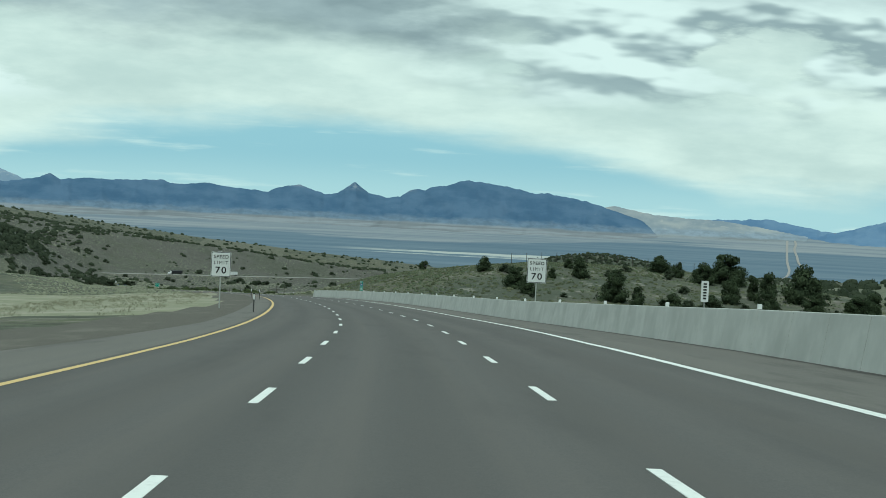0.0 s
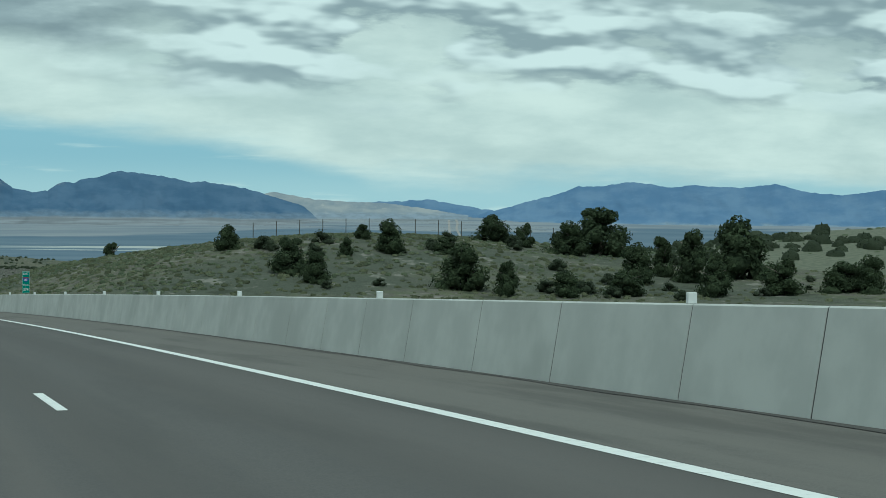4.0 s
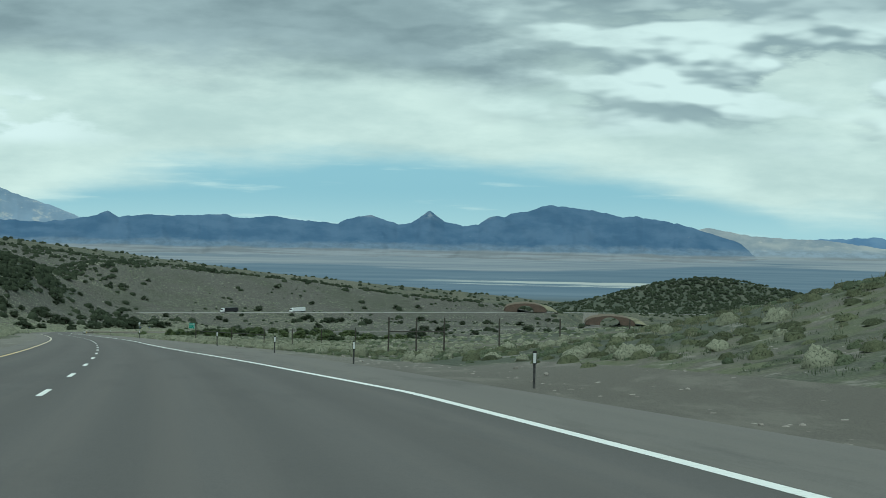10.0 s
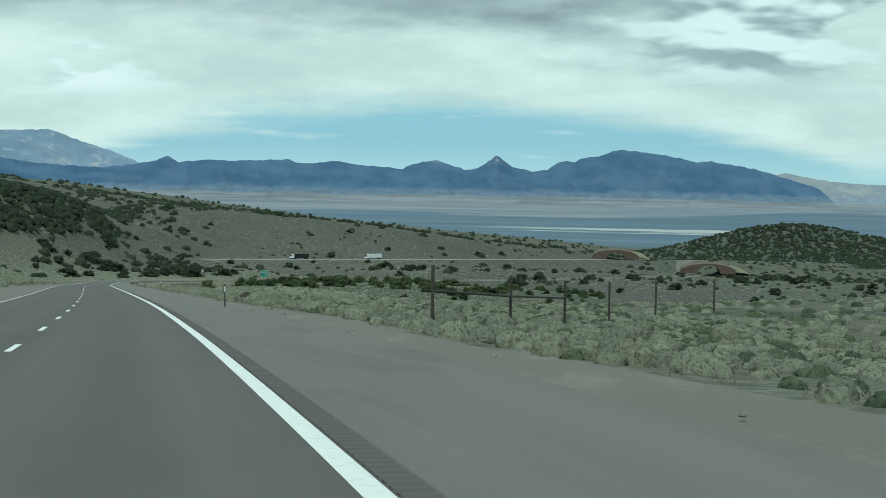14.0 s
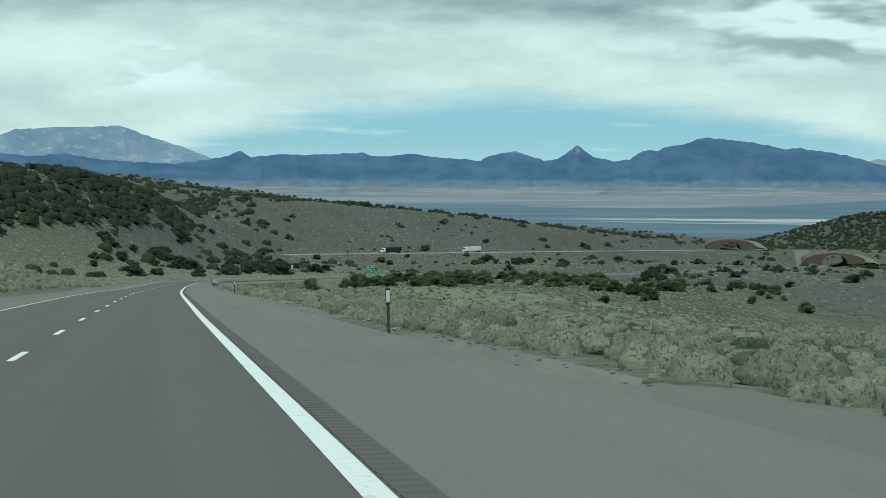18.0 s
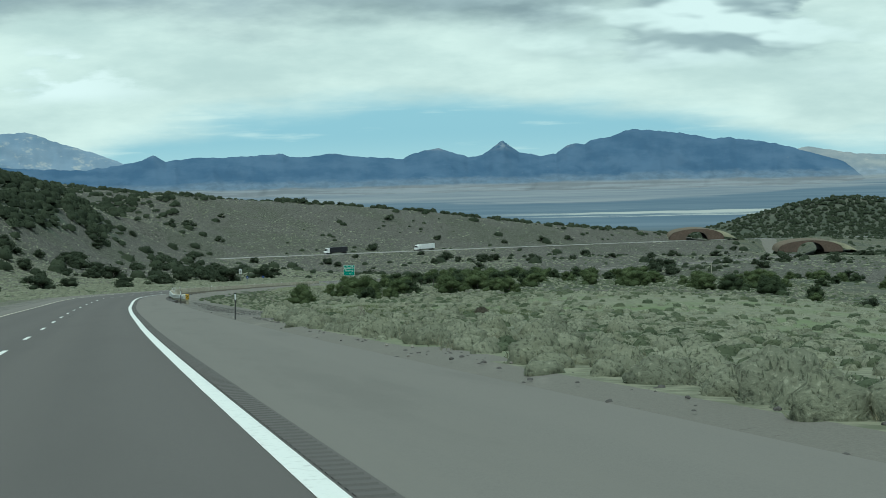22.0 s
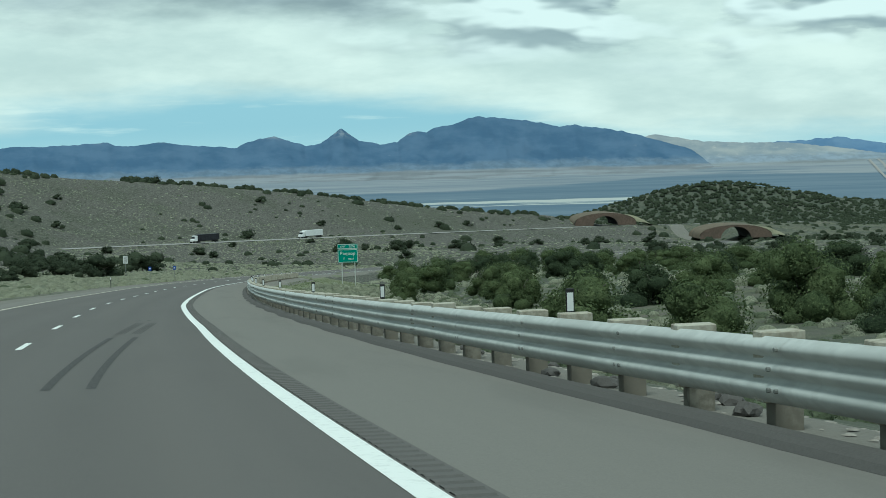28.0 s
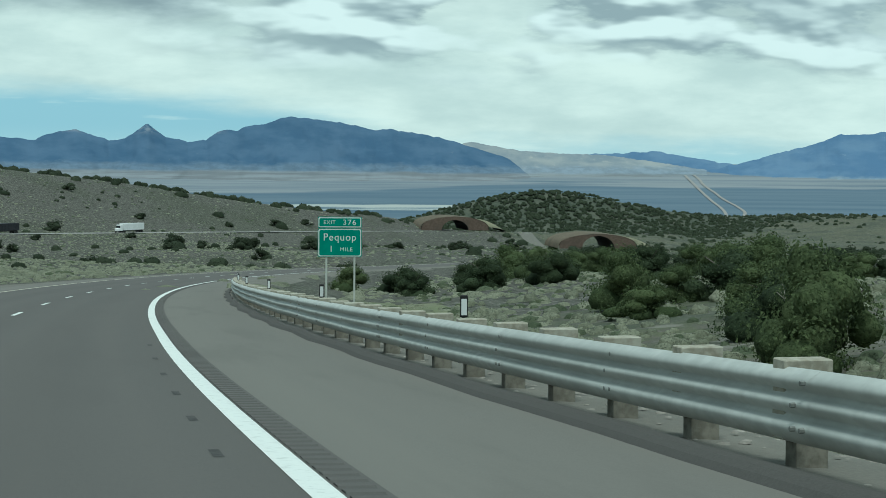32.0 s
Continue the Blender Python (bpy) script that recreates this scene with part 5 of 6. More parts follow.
def scatter(name, xy, radius, templates, material, label, category, sink=0.06, squash=1.0):
    """Many plants in one mesh, set on the ground."""
    n = len(xy)
    z = ground_z(xy[:, 0], xy[:, 1]) - sink * radius
    turn_a = PLANT.uniform(0, 2 * np.pi, n)
    pick = PLANT.randint(0, len(templates), n)
    vs, fs, total = [], [], 0
    for k, tp in enumerate(templates):
        sel = np.where(pick == k)[0]
        if len(sel) == 0:
            continue
        tv, tf = tp if isinstance(tp, tuple) else (tp.reshape(-1, 3), np.arange(len(tp) * 3).reshape(-1, 3))
        c, s, r = np.cos(turn_a[sel])[:, None], np.sin(turn_a[sel])[:, None], radius[sel][:, None]
        x = (tv[None, :, 0] * c - tv[None, :, 1] * s) * r + xy[sel, 0][:, None]
        y = (tv[None, :, 0] * s + tv[None, :, 1] * c) * r + xy[sel, 1][:, None]
        zz = tv[None, :, 2] * r * squash * PLANT.uniform(0.8, 1.25, len(sel))[:, None] + z[sel][:, None]
        vs.append(np.stack([x, y, zz], -1).reshape(-1, 3))
        fs.append((tf[None] + (total + np.arange(len(sel)) * len(tv))[:, None, None]).reshape(-1, 3))
        total += len(sel) * len(tv)
    me = mesh_of(name, np.concatenate(vs), np.concatenate(fs), isinstance(templates[0], tuple))
    me.materials.append(material)
    return tagged(new(name, me), label, category, kind="stuff")


def beside(n, s0, s1, u0, u1, power=1.0):
    """Random ground places in a stretch of the roadside."""
    s, u = PLANT.uniform(s0, s1, n), u0 + (u1 - u0) * PLANT.uniform(0, 1, n) ** power
    q = np.stack([np.interp(s, RUN, LINE[:, c]) for c in range(2)], 1)
    t = np.stack([np.interp(s, RUN, TAN[:, c]) for c in range(2)], 1)
    return q + np.stack([t[:, 1] * u, -t[:, 0] * u], 1)


def keep_noise(xy, scale, cut, seed=0.0):
    v = np.array([noise.noise((x * scale + seed, y * scale, seed)) for x, y in xy])
    return xy[v > cut]


def off_verge(xy):
    """Leaves out what would stand on the bare dirt beside the road."""
    s_v = np.interp(xy[:, 1], LINE[:, 1], RUN)
    edge = np.interp(xy[:, 1], mid_y, verge_r) + PLANT.normal(0.4, 0.8, len(xy))
    return xy[(xy[:, 0] - np.interp(xy[:, 1], LINE[:, 1], LINE[:, 0]) > edge) | (s_v > 860)]


MOUND_T = [mound(5, 11, 120, 0.85, 0.030, 0.15, 70 + k, 0.86) for k in range(6)]
SAGE_T = [mound(3, 7, 24, 0.72, 0.045, 0.15, k, 0.87) for k in range(7)]
MID_T = [mound(2, 6, 3, 0.65, 0.05, 0.30, 90 + k, 0.9) for k in range(6)]
LOW_T = [mound(2, 5, 0, 0.62, 0.10, 0.34, 20 + k, 0.95) for k in range(6)]
GRASS_T = [tuft(26, 0.38, 0.11, 40 + k, 0.85) for k in range(5)]

near_right = np.concatenate([beside(3000, 430, 765, 10.5, 32, 0.9), beside(160, 765, 825, 12, 32), keep_noise(beside(1500, 285, 440, 13, 40), 0.05, -0.25), beside(900, 822, 1000, 9.5, 22)])
near_right = off_verge(near_right)
scatter("sagebrush", near_right, PLANT.uniform(0.16, 0.38, len(near_right)), SAGE_T, M_SAGE, "low grey-green sagebrush covering the roadside slope", "sagebrush")
pale_right = off_verge(np.concatenate([beside(5200, 430, 760, 9.0, 34), beside(550, 760, 830, 13.0, 34), beside(1500, 822, 1080, 11, 24)]))
scatter("sagebrush_grey", pale_right, PLANT.uniform(0.16, 0.42, len(pale_right)), SAGE_T, M_SAGE2, "pale silvery sagebrush clumps beside the gravel verge", "sagebrush")
mid_right = np.concatenate([beside(4600, 430, 880, 28, 150, 1.2), keep_noise(beside(4500, 285, 440, 30, 120), 0.05, -0.25), beside(3000, 880, 1200, 20, 120)])
scatter("slope_sagebrush", mid_right, PLANT.uniform(0.22, 0.5, len(mid_right)), MID_T, M_SAGE, "sagebrush spread over the open slope", "sagebrush")
mid_pale = np.concatenate([beside(6000, 430, 880, 26, 130, 1.2), beside(3500, 880, 1250, 18, 130)])
scatter("slope_sagebrush_grey", mid_pale, PLANT.uniform(0.22, 0.5, len(mid_pale)), MID_T, M_SAGE2, "silvery sagebrush spread over the open slope", "sagebrush")
mounds = off_verge(np.concatenate([beside(260, 425, 815, 9.2, 12.5), beside(220, 440, 762, 13, 30), beside(24, 762, 830, 14, 30), beside(90, 285, 430, 14, 26)]))
fringe = []
for s in np.arange(428, 812, 1.0):
    q = on_road(s, 0)
    u = float(np.interp(q.y, mid_y, verge_r)) + PLANT.uniform(0.1, 1.1)
    if noise.noise((s * 0.08, 0, 0)) > -0.25:
        fringe.append(on_road(s + PLANT.uniform(-0.5, 0.5), u)[:2])
mounds = np.concatenate([mounds, np.array(fringe), beside(200, 985, 1085, 12, 20), beside(320, 880, 1100, 18, 50), beside(380, 600, 800, -30, -8.8)])
scatter("rabbitbrush", mounds, PLANT.uniform(0.28, 0.68, len(mounds)) , MOUND_T, M_SAGE2, "rounded pale grey-green rabbitbrush along the gravel verge", "shrub", squash=1.1)
edge_grass = np.concatenate([off_verge(beside(900, 425, 740, 9.2, 13.0)), beside(1800, 285, 425, 22, 60), beside(1000, 70, 270, -30, -9.5)])
scatter("dry_grass", edge_grass, PLANT.uniform(0.15, 0.34, len(edge_grass)), GRASS_T, M_GRASS, "pale dry grass tussocks along the gravel edge", "dry grass", squash=1.6)
fresh = np.concatenate([beside(1500, 560, 800, 12, 60), off_verge(beside(4200, 762, 850, 11, 26)), beside(1500, 1000, 1110, 8.8, 18)])
scatter("fresh_grass", fresh, PLANT.uniform(0.14, 0.28, len(fresh)), GRASS_T, M_FRESH, "patches of fresh green grass between the shrubs", "grass", squash=1.2)
hill_r = off_verge(np.concatenate([beside(5500, 200, 470, 16, 90), beside(3500, 60, 470, 30, 150)]))
scatter("hillside_sagebrush", hill_r, PLANT.uniform(0.2, 0.55, len(hill_r)), MID_T, M_OLIVE, "olive-green brush over the hill behind the barrier", "sagebrush")
hill_g = off_verge(keep_noise(beside(7000, 190, 440, 14, 80), 0.04, -0.1, 5.0))
scatter("hillside_grass", hill_g, PLANT.uniform(0.2, 0.4, len(hill_g)), GRASS_T, M_SAGE, "green and dry bunch grass over the hill", "grass", squash=1.1)
bank = beside(4200, 600, 830, -34, -9.3)
scatter("bank_sagebrush", bank, PLANT.uniform(0.25, 0.65, len(bank)), SAGE_T, M_SAGE2, "pale silvery sagebrush on the bank of the median", "sagebrush")
left = np.concatenate([beside(3500, 290, 1250, -42, -9.5), beside(3500, 600, 1300, -110, -35)])
scatter("median_sagebrush", left, PLANT.uniform(0.25, 0.6, len(left)), MID_T, M_SAGE2, "pale sagebrush on the slope of the median", "sagebrush")
mid = np.stack([PLANT.uniform(-420, 420, 9000), PLANT.uniform(960, 2300, 9000)], 1)
mid = mid[np.abs(mid[:, 0] - np.interp(mid[:, 1], LINE[:, 1], LINE[:, 0])) > 15]
scatter("far_sagebrush", mid, PLANT.uniform(0.4, 1.0, len(mid)), LOW_T, M_SAGE, "sagebrush dotting the far slopes", "sagebrush", squash=0.8)
mid2 = np.stack([PLANT.uniform(-700, 150, 9000), PLANT.uniform(1050, 2500, 9000)], 1)
scatter("hill_brush", mid2, PLANT.uniform(0.5, 1.2, len(mid2)), LOW_T, M_SAGE2, "grey brush over the long hillside", "sagebrush", squash=0.7)


mid3 = np.stack([PLANT.uniform(-340, -90, 20000), PLANT.uniform(1040, 1750, 20000)], 1)
mid3 = mid3[np.abs(mid3[:, 0] - np.interp(mid3[:, 1], LINE[:, 1], LINE[:, 0])) > 14]
scatter("slope_brush", mid3, PLANT.uniform(0.25, 0.65, len(mid3)), LOW_T, M_SAGE2, "pale grey brush covering the slope inside the bend", "sagebrush", squash=0.75)


bend_l = np.stack([PLANT.uniform(-335, -164, 6500), PLANT.uniform(975, 1255, 6500)], 1)
bend_l = bend_l[bend_l[:, 0] < np.interp(bend_l[:, 1], LINE[:, 1], LINE[:, 0]) - 9.5]
scatter("bend_sagebrush", bend_l, PLANT.uniform(0.3, 0.72, len(bend_l)), MID_T, M_SAGE2, "silvery sagebrush on the slope inside the bend", "sagebrush")
east = np.stack([PLANT.uniform(90, 720, 3000), PLANT.uniform(330, 1150, 3000)], 1)
scatter("east_slope_brush", east, PLANT.uniform(0.5, 1.3, len(east)), LOW_T, M_SAGE, "green-grey brush over the eastern hills", "sagebrush", squash=0.7)


def crown(n, w, h, seed, lobes, size, low=0.12):
    """Foliage of a tree: a dense heart in each of several uneven lobes, with leaf sprays over it."""
    r = np.random.RandomState(seed)
    bm = bmesh.new()
    bmesh.ops.create_icosphere(bm, subdivisions=2, radius=1.0)
    ball = np.array([v.co[:] for v in bm.verts])
    ball_f = np.array([[v.index for v in f.verts] for f in bm.faces])
    bm.free()
    vs, hearts, heart_f = [], [], []
    for k in range(lobes):
        f = (k + 0.5) / lobes
        ang, off = r.uniform(0, 6.28), r.uniform(0.2, 0.75) * w * (1 - 0.6 * f)
        c = np.array([math.cos(ang) * off, math.sin(ang) * off, h * (low + (1 - low) * (0.03 + 0.80 * f)) + r.uniform(-0.05, 0.05) * h])
        lr = w * r.uniform(0.30, 0.62) * (1 - 0.4 * f)
        t = tuft(n // lobes, r.uniform(0.7, 1.0), size / lr, seed * 31 + k)
        t2 = t.copy()
        t2[:, :, 2] = np.where(r.rand(len(t))[:, None] < 0.35, -t[:, :, 2] * 0.6, t[:, :, 2])
        vs.append((t2 * lr + c).reshape(-1, 3))
        lumpy = np.array([1 + 0.35 * noise.noise(Vector(q) * 2.3 + Vector((seed, k, 0))) for q in ball])[:, None]
        heart_f.append(ball_f + len(ball) * k)
        hearts.append(ball * lumpy * lr * np.array((0.58, 0.58, 0.5)) + c)
    v = np.concatenate(vs)
    hv = np.concatenate(hearts)
    hv[:, 2] = np.maximum(hv[:, 2], 0.02)
    return mesh_of("crown", np.concatenate([v, hv]), np.concatenate([np.arange(len(v)).reshape(-1, 3), np.concatenate(heart_f) + len(v)]))


def trunk(h, r, seed, limbs=6):
    rr = random.Random(seed)
    bm = bmesh.new()
    p = Vector((0, 0, -0.3))
    tops = []
    for k in range(4):
        q = Vector((rr.uniform(-0.06, 0.06) * h, rr.uniform(-0.06, 0.06) * h, h * 0.8 * (k + 1) / 4))
        rod(bm, p, q, r * (1 - 0.2 * k), 7, r * (1 - 0.2 * (k + 1)))
        tops.append(q)
        p = q
    for k in range(limbs):
        a, s = rr.uniform(0, 6.28), tops[rr.randint(0, 2)]
        rod(bm, s, s + Vector((math.cos(a), math.sin(a), rr.uniform(0.3, 0.9))) * h * rr.uniform(0.22, 0.38), r * 0.35, 5, r * 0.1)
    return bm


def tree_kind(name, w, h, seed, foliage, n, lobes, size, low, label, category, group):
    t = holder(name, Matrix.Identity(4), label, category, group)
    part("trunk", trunk(h, 0.05 * h, seed), M_BARK, t)
    me = crown(n, w, h, seed, lobes, size, low)
    part("crown", me, foliage, t)
    return t


KINDS = {
    "round": [tree_kind("juniper_tree", 0.62, 1.0, k, M_JUNIPER, 3600, 18, 0.032, 0.0, "dark rounded juniper tree on the brushy hill", "tree", "junipers on the hill") for k in (1, 2, 3)],
    "cone": [tree_kind("pinyon_tree", 0.46, 1.0, k, M_JUNIPER, 3200, 16, 0.030, 0.0, "dark pointed pinyon pine on the brushy hill", "tree", "pinyons on the hill") for k in (5, 6)],
    "dark_bush": [tree_kind("juniper_bush", 0.8, 0.9, k, M_JUNIPER, 5200, 16, 0.0185, 0.0, "dark green juniper bush among the thicket below the guardrail", "bush", "bushes below the guardrail") for k in (31, 32)],
    "bush": [tree_kind("mahogany_bush", 0.85, 0.9, k, M_OAK, 5600, 17, 0.0185, 0.0, "dense olive-green mahogany bush below the guardrail", "bush", "bushes below the guardrail") for k in (8, 9, 10, 11)],
    "far": [tree_kind("hillside_juniper", 0.95, 0.75, k, M_FARBUSH, 1000, 10, 0.042, 0.0, "dark green juniper bush on the sage slope", "bush", "junipers on the slope") for k in (14, 15, 16)],
}
USED = set()
tree_rng = random.Random(21)


def plant(kind, x, y, high, wide=1.0):
    """Sets a tree of that height on the ground; its first use places the original."""
    src = tree_rng.choice(KINDS[kind])
    m = pose(x, y, float(ground_z(x, y)) - (0.02 if kind in ("far", "bush") else 0.10) * high, 0, 0, tree_rng.uniform(0, 360))
    if src not in USED:
        USED.add(src)
        ob = src
        ob.matrix_basis = m
    else:
        ob = copy_thing(src, m)
    ob.scale = (high * wide, high * wide, high)
    return ob


# the hill behind the barrier
HILL_TREES = [  # kind, place, height, spread
    ("round", 21.5, 313.4, 2.7, 0.8), ("cone", 12.1, 388.5, 4.5, 0.62), ("round", 58.5, 331.0, 3.6, 1.0), ("cone", 73, 330, 2.2, 0.7), ("round", 26.0, 296.8, 3.7, 0.78), ("round", 28.0, 292.3, 3.2, 0.73), ("round", 33.3, 303.7, 2.0, 0.6), ("round", 38.0, 317.1, 1.8, 0.74), ("round", 38.7, 306.6, 3.6, 0.66), ("round", 42.6, 289.1, 4.6, 0.8), ("round", 46.3, 308.9, 2.0, 1.06), ("round", 46.6, 285.8, 3.6, 0.57), ("round", 61.0, 325.6, 3.1, 0.61), ("round", 64.8, 320.1, 4.0, 0.89), ("round", 70.7, 324.4, 6.2, 0.82), ("round", 65.8, 298.3, 4.3, 0.73), ("cone", 71.4, 304.7, 5.0, 0.55), ("cone", 73.1, 299.6, 6.5, 0.55), ("round", 81.5, 304.7, 6.9, 0.78), ("round", 70.5, 287.6, 3.7, 0.8), ("round", 78.7, 288.2, 3.9, 0.9), ("round", 53.1, 285.8, 2.6, 0.91), ("round", 60.4, 287.4, 2.7, 1.1), ("round", 86.4, 288.8, 3.2, 1.1), ("round", 89.1, 287.3, 3.9, 0.8),
]
for kind, x, y, h, w in HILL_TREES:
    plant(kind, x, y, h * 1.18, w * 1.22)
for k in range(46):
    plant("far", tree_rng.uniform(24, 110), tree_rng.uniform(276, 326), tree_rng.uniform(0.7, 1.9), 1.1)
# a dead tumbleweed heap among the pale mounds
M_DRY = leaf_material("dead_brown_twigs", (0.085, 0.078, 0.058), (0.15, 0.135, 0.10), (0.10, 0.092, 0.068))
heap = np.array([(-64.8, 551.5), (-65.3, 549.9), (-106.4, 760.0)])
scatter("tumbleweed", heap, np.array((0.62, 0.4, 0.5)), [mound(5, 13, 700, 0.9, 0.010, 0.26, 300 + k) for k in range(2)], M_DRY, "rounded heap of dead brown tumbleweed on the verge", "tumbleweed")
# thicket below the guardrail
for x, y, h, w in (
    (-136.4, 1019.7, 4.0, 0.85), (-134.7, 1010, 3.7, 1.25), (-137.5, 997.5, 3.2, 1.0), (-119.7, 1064.9, 3.6, 1.2), (-126.9, 1012.5, 3.4, 1.2), (-131.5, 988.0, 3.4, 0.9), (-130, 1002, 3.0, 1.1), (-132.7, 1030, 3.8, 1.1), (-129, 1041, 3.6, 1.2), (-123, 1036, 3.4, 1.2), (-118, 1022, 3.4, 1.2), (-112, 1046, 3.8, 1.2), (-106, 1030, 3.5, 1.2), (-125, 1056, 3.3, 1.2),
    (-131, 976, 3.4, 1.2), (-127, 967, 3.2, 1.1), (-132, 962, 3.0, 1.0), (-126, 951, 3.0, 1.1), (-121, 958, 3.2, 1.2), (-119, 943, 3.4, 1.2), (-114, 966, 3.4, 1.3), (-108, 952, 3.6, 1.3), (-104, 980, 3.6, 1.3), (-98, 962, 3.6, 1.3), (-112, 990, 3.4, 1.3), (-120, 926, 3.4, 1.1), (-112, 934, 3.4, 1.2), (-105, 938, 3.2, 1.2), (-124, 914, 2.6, 1.0),
):
    plant(tree_rng.choice(("bush", "bush", "dark_bush")), x, y, h * tree_rng.uniform(0.75, 1.0), w)
for x, y in ((-121, 1104), (-125, 1111), (-118, 1117), (-129, 1120), (-122, 1129), (-112, 1112), (-133, 1131), (-114, 1100), (-106, 1106), (-127, 1139), (-116, 1137)):
    plant(tree_rng.choice(("bush", "dark_bush")), x, y, tree_rng.uniform(2.7, 3.7), 1.15)
n = 0
while n < 145:
    s, u = tree_rng.uniform(905, 1300), 19 + 125 * tree_rng.random() ** 1.2
    if u < 24 and s > 1040 or 40 < u < 50 and s < 960 or u < 50 and s > 970 and tree_rng.random() < 0.15:
        continue
    p = on_road(s, u)
    if noise.noise((p.x * 0.03, p.y * 0.03, 3.0)) < -0.08:
        continue
    plant(tree_rng.choice(("bush", "bush", "dark_bush")), p.x, p.y, tree_rng.uniform(1.5, 3.9), tree_rng.uniform(0.85, 1.35))
    n += 1
# scattered junipers: inner side of the bend, gully and lower slopes
n = 0
while n < 30:
    x, y = tree_rng.uniform(-420, -185), tree_rng.uniform(1130, 1290)
    plant("far", x, y, tree_rng.uniform(3.0, 6.0), tree_rng.uniform(0.95, 1.35))
    n += 1
n = 0
while n < 120:
    x, y = tree_rng.uniform(-300, 260), tree_rng.uniform(1180, 1960)
    xr = float(np.interp(y, LINE[:, 1], LINE[:, 0]))
    if abs(x - xr) < 18 or np.hypot(OTHER[:, 0] - x, OTHER[:, 1] - y).min() < 14:
        continue
    plant("far", x, y, tree_rng.uniform(2.8, 5.8), tree_rng.uniform(0.95, 1.4))
    n += 1
for x, y, h in ((-37, 636, 1.6), (-20, 655, 1.3), (5, 690, 2.4), (22, 720, 2.0), (-10, 745, 1.8), (30, 650, 2.2), (60, 760, 2.6), (48, 800, 2.4), (-70, 830, 1.8)):
    plant("far", x, y, h)
n = 0
while n < 46:
    x, y = tree_rng.uniform(-268, -196), tree_rng.uniform(1075, 1430)
    if x > float(np.interp(y, LINE[:, 1], LINE[:, 0])) - 16 or np.hypot(OTHER[:, 0] - x, OTHER[:, 1] - y).min() < 12:
        continue
    plant("far", x, y, tree_rng.uniform(2.4, 4.6), tree_rng.uniform(1.1, 1.5))
    n += 1
NEARWOOD_T = [mound(4, 9, 46, 0.92, 0.07, 0.20, 160 + k, 0.88) for k in range(6)]
WOOD_T = [mound(3, 7, 18, 0.92, 0.09, 0.22, 60 + k, 0.88) for k in range(6)]


def bare_slope(xy):
    """The open face of the long hill carries hardly any trees."""
    open_face = (xy[:, 1] > 1450) & (xy[:, 1] < 1900) & (xy[:, 0] > -320)
    return xy[~open_face | (PLANT.uniform(0, 1, len(xy)) < 0.12)]


wx = np.stack([PLANT.uniform(-760, -180, 2600), PLANT.uniform(1330, 2350, 2600)], 1)
wx = bare_slope(keep_noise(wx, 0.006, 0.02, 4.0))
scatter("hillside_woods", wx, PLANT.uniform(1.8, 4.2, len(wx)), WOOD_T, M_FARBUSH, "dark juniper scrub scattered over the long hill", "woods", squash=0.95)
wx = np.stack([PLANT.uniform(-440, -215, 1500), PLANT.uniform(1040, 1720, 1500)], 1)
wx = keep_noise(wx, 0.012, -0.12, 6.0)
dense = np.stack([PLANT.uniform(-345, -274, 1700), PLANT.uniform(1050, 1430, 1700)], 1)
wx = bare_slope(np.concatenate([wx, keep_noise(dense, 0.02, -0.36, 8.0)]))
wx = wx[(wx[:, 0] < -275) | (PLANT.uniform(0, 1, len(wx)) < 0.3)]
scatter("near_hill_woods", wx, PLANT.uniform(1.7, 4.0, len(wx)), NEARWOOD_T, M_FARBUSH, "thick dark juniper scrub on the near hill", "woods", squash=0.9)
wx = np.stack([PLANT.uniform(-700, 140, 1500), PLANT.uniform(1500, 3500, 1500)], 1)
wx = bare_slope(wx[np.hypot(OTHER[:, None, 0] - wx[None, :, 0], OTHER[:, None, 1] - wx[None, :, 1]).min(0) > 20])
scatter("ridge_junipers", wx, PLANT.uniform(2.0, 4.6, len(wx)), WOOD_T, M_FARBUSH, "junipers dotting the ridge line", "woods", squash=0.95)
crest, _ = smooth_line(np.array([(-350, 1730, 0), (-306, 1775, 0), (-246, 1826, 0), (-180, 1867, 0), (-107, 1921, 0), (-27, 1975, 0), (71, 2089, 0), (157, 2205, 0)], float), 1.5)
wx = crest[PLANT.randint(0, len(crest), 330), :2] + PLANT.normal(0, 9, (330, 2))
wx = keep_noise(wx, 0.02, -0.2, 12.0)
wx = np.concatenate([wx, np.stack([PLANT.uniform(-350, -303, 150), PLANT.uniform(1430, 1740, 150)], 1)])
wx = wx[np.hypot(OTHER[:, None, 0] - wx[None, :, 0], OTHER[:, None, 1] - wx[None, :, 1]).min(0) > 16]
scatter("crest_junipers", wx, PLANT.uniform(1.5, 3.6, len(wx)), NEARWOOD_T, M_FARBUSH, "row of dark junipers along the crest of the long hill", "woods", squash=0.95)
wx = keep_noise(np.stack([PLANT.uniform(-230, 200, 620), PLANT.uniform(1240, 1960, 620)], 1), 0.012, 0.0, 14.0)
wx = wx[np.hypot(OTHER[:, None, 0] - wx[None, :, 0], OTHER[:, None, 1] - wx[None, :, 1]).min(0) > 14]
wx = wx[np.hypot(LINE[:, None, 0] - wx[None, :, 0], LINE[:, None, 1] - wx[None, :, 1]).min(0) > 17]
scatter("slope_scrub", wx, PLANT.uniform(0.9, 2.1, len(wx)), NEARWOOD_T, M_FARBUSH, "dark rounded scrub bushes dotting the lower slope", "scrub", squash=0.9)
wx = np.stack([PLANT.normal(450, 180, 2600), PLANT.normal(3085, 42, 2600)], 1)
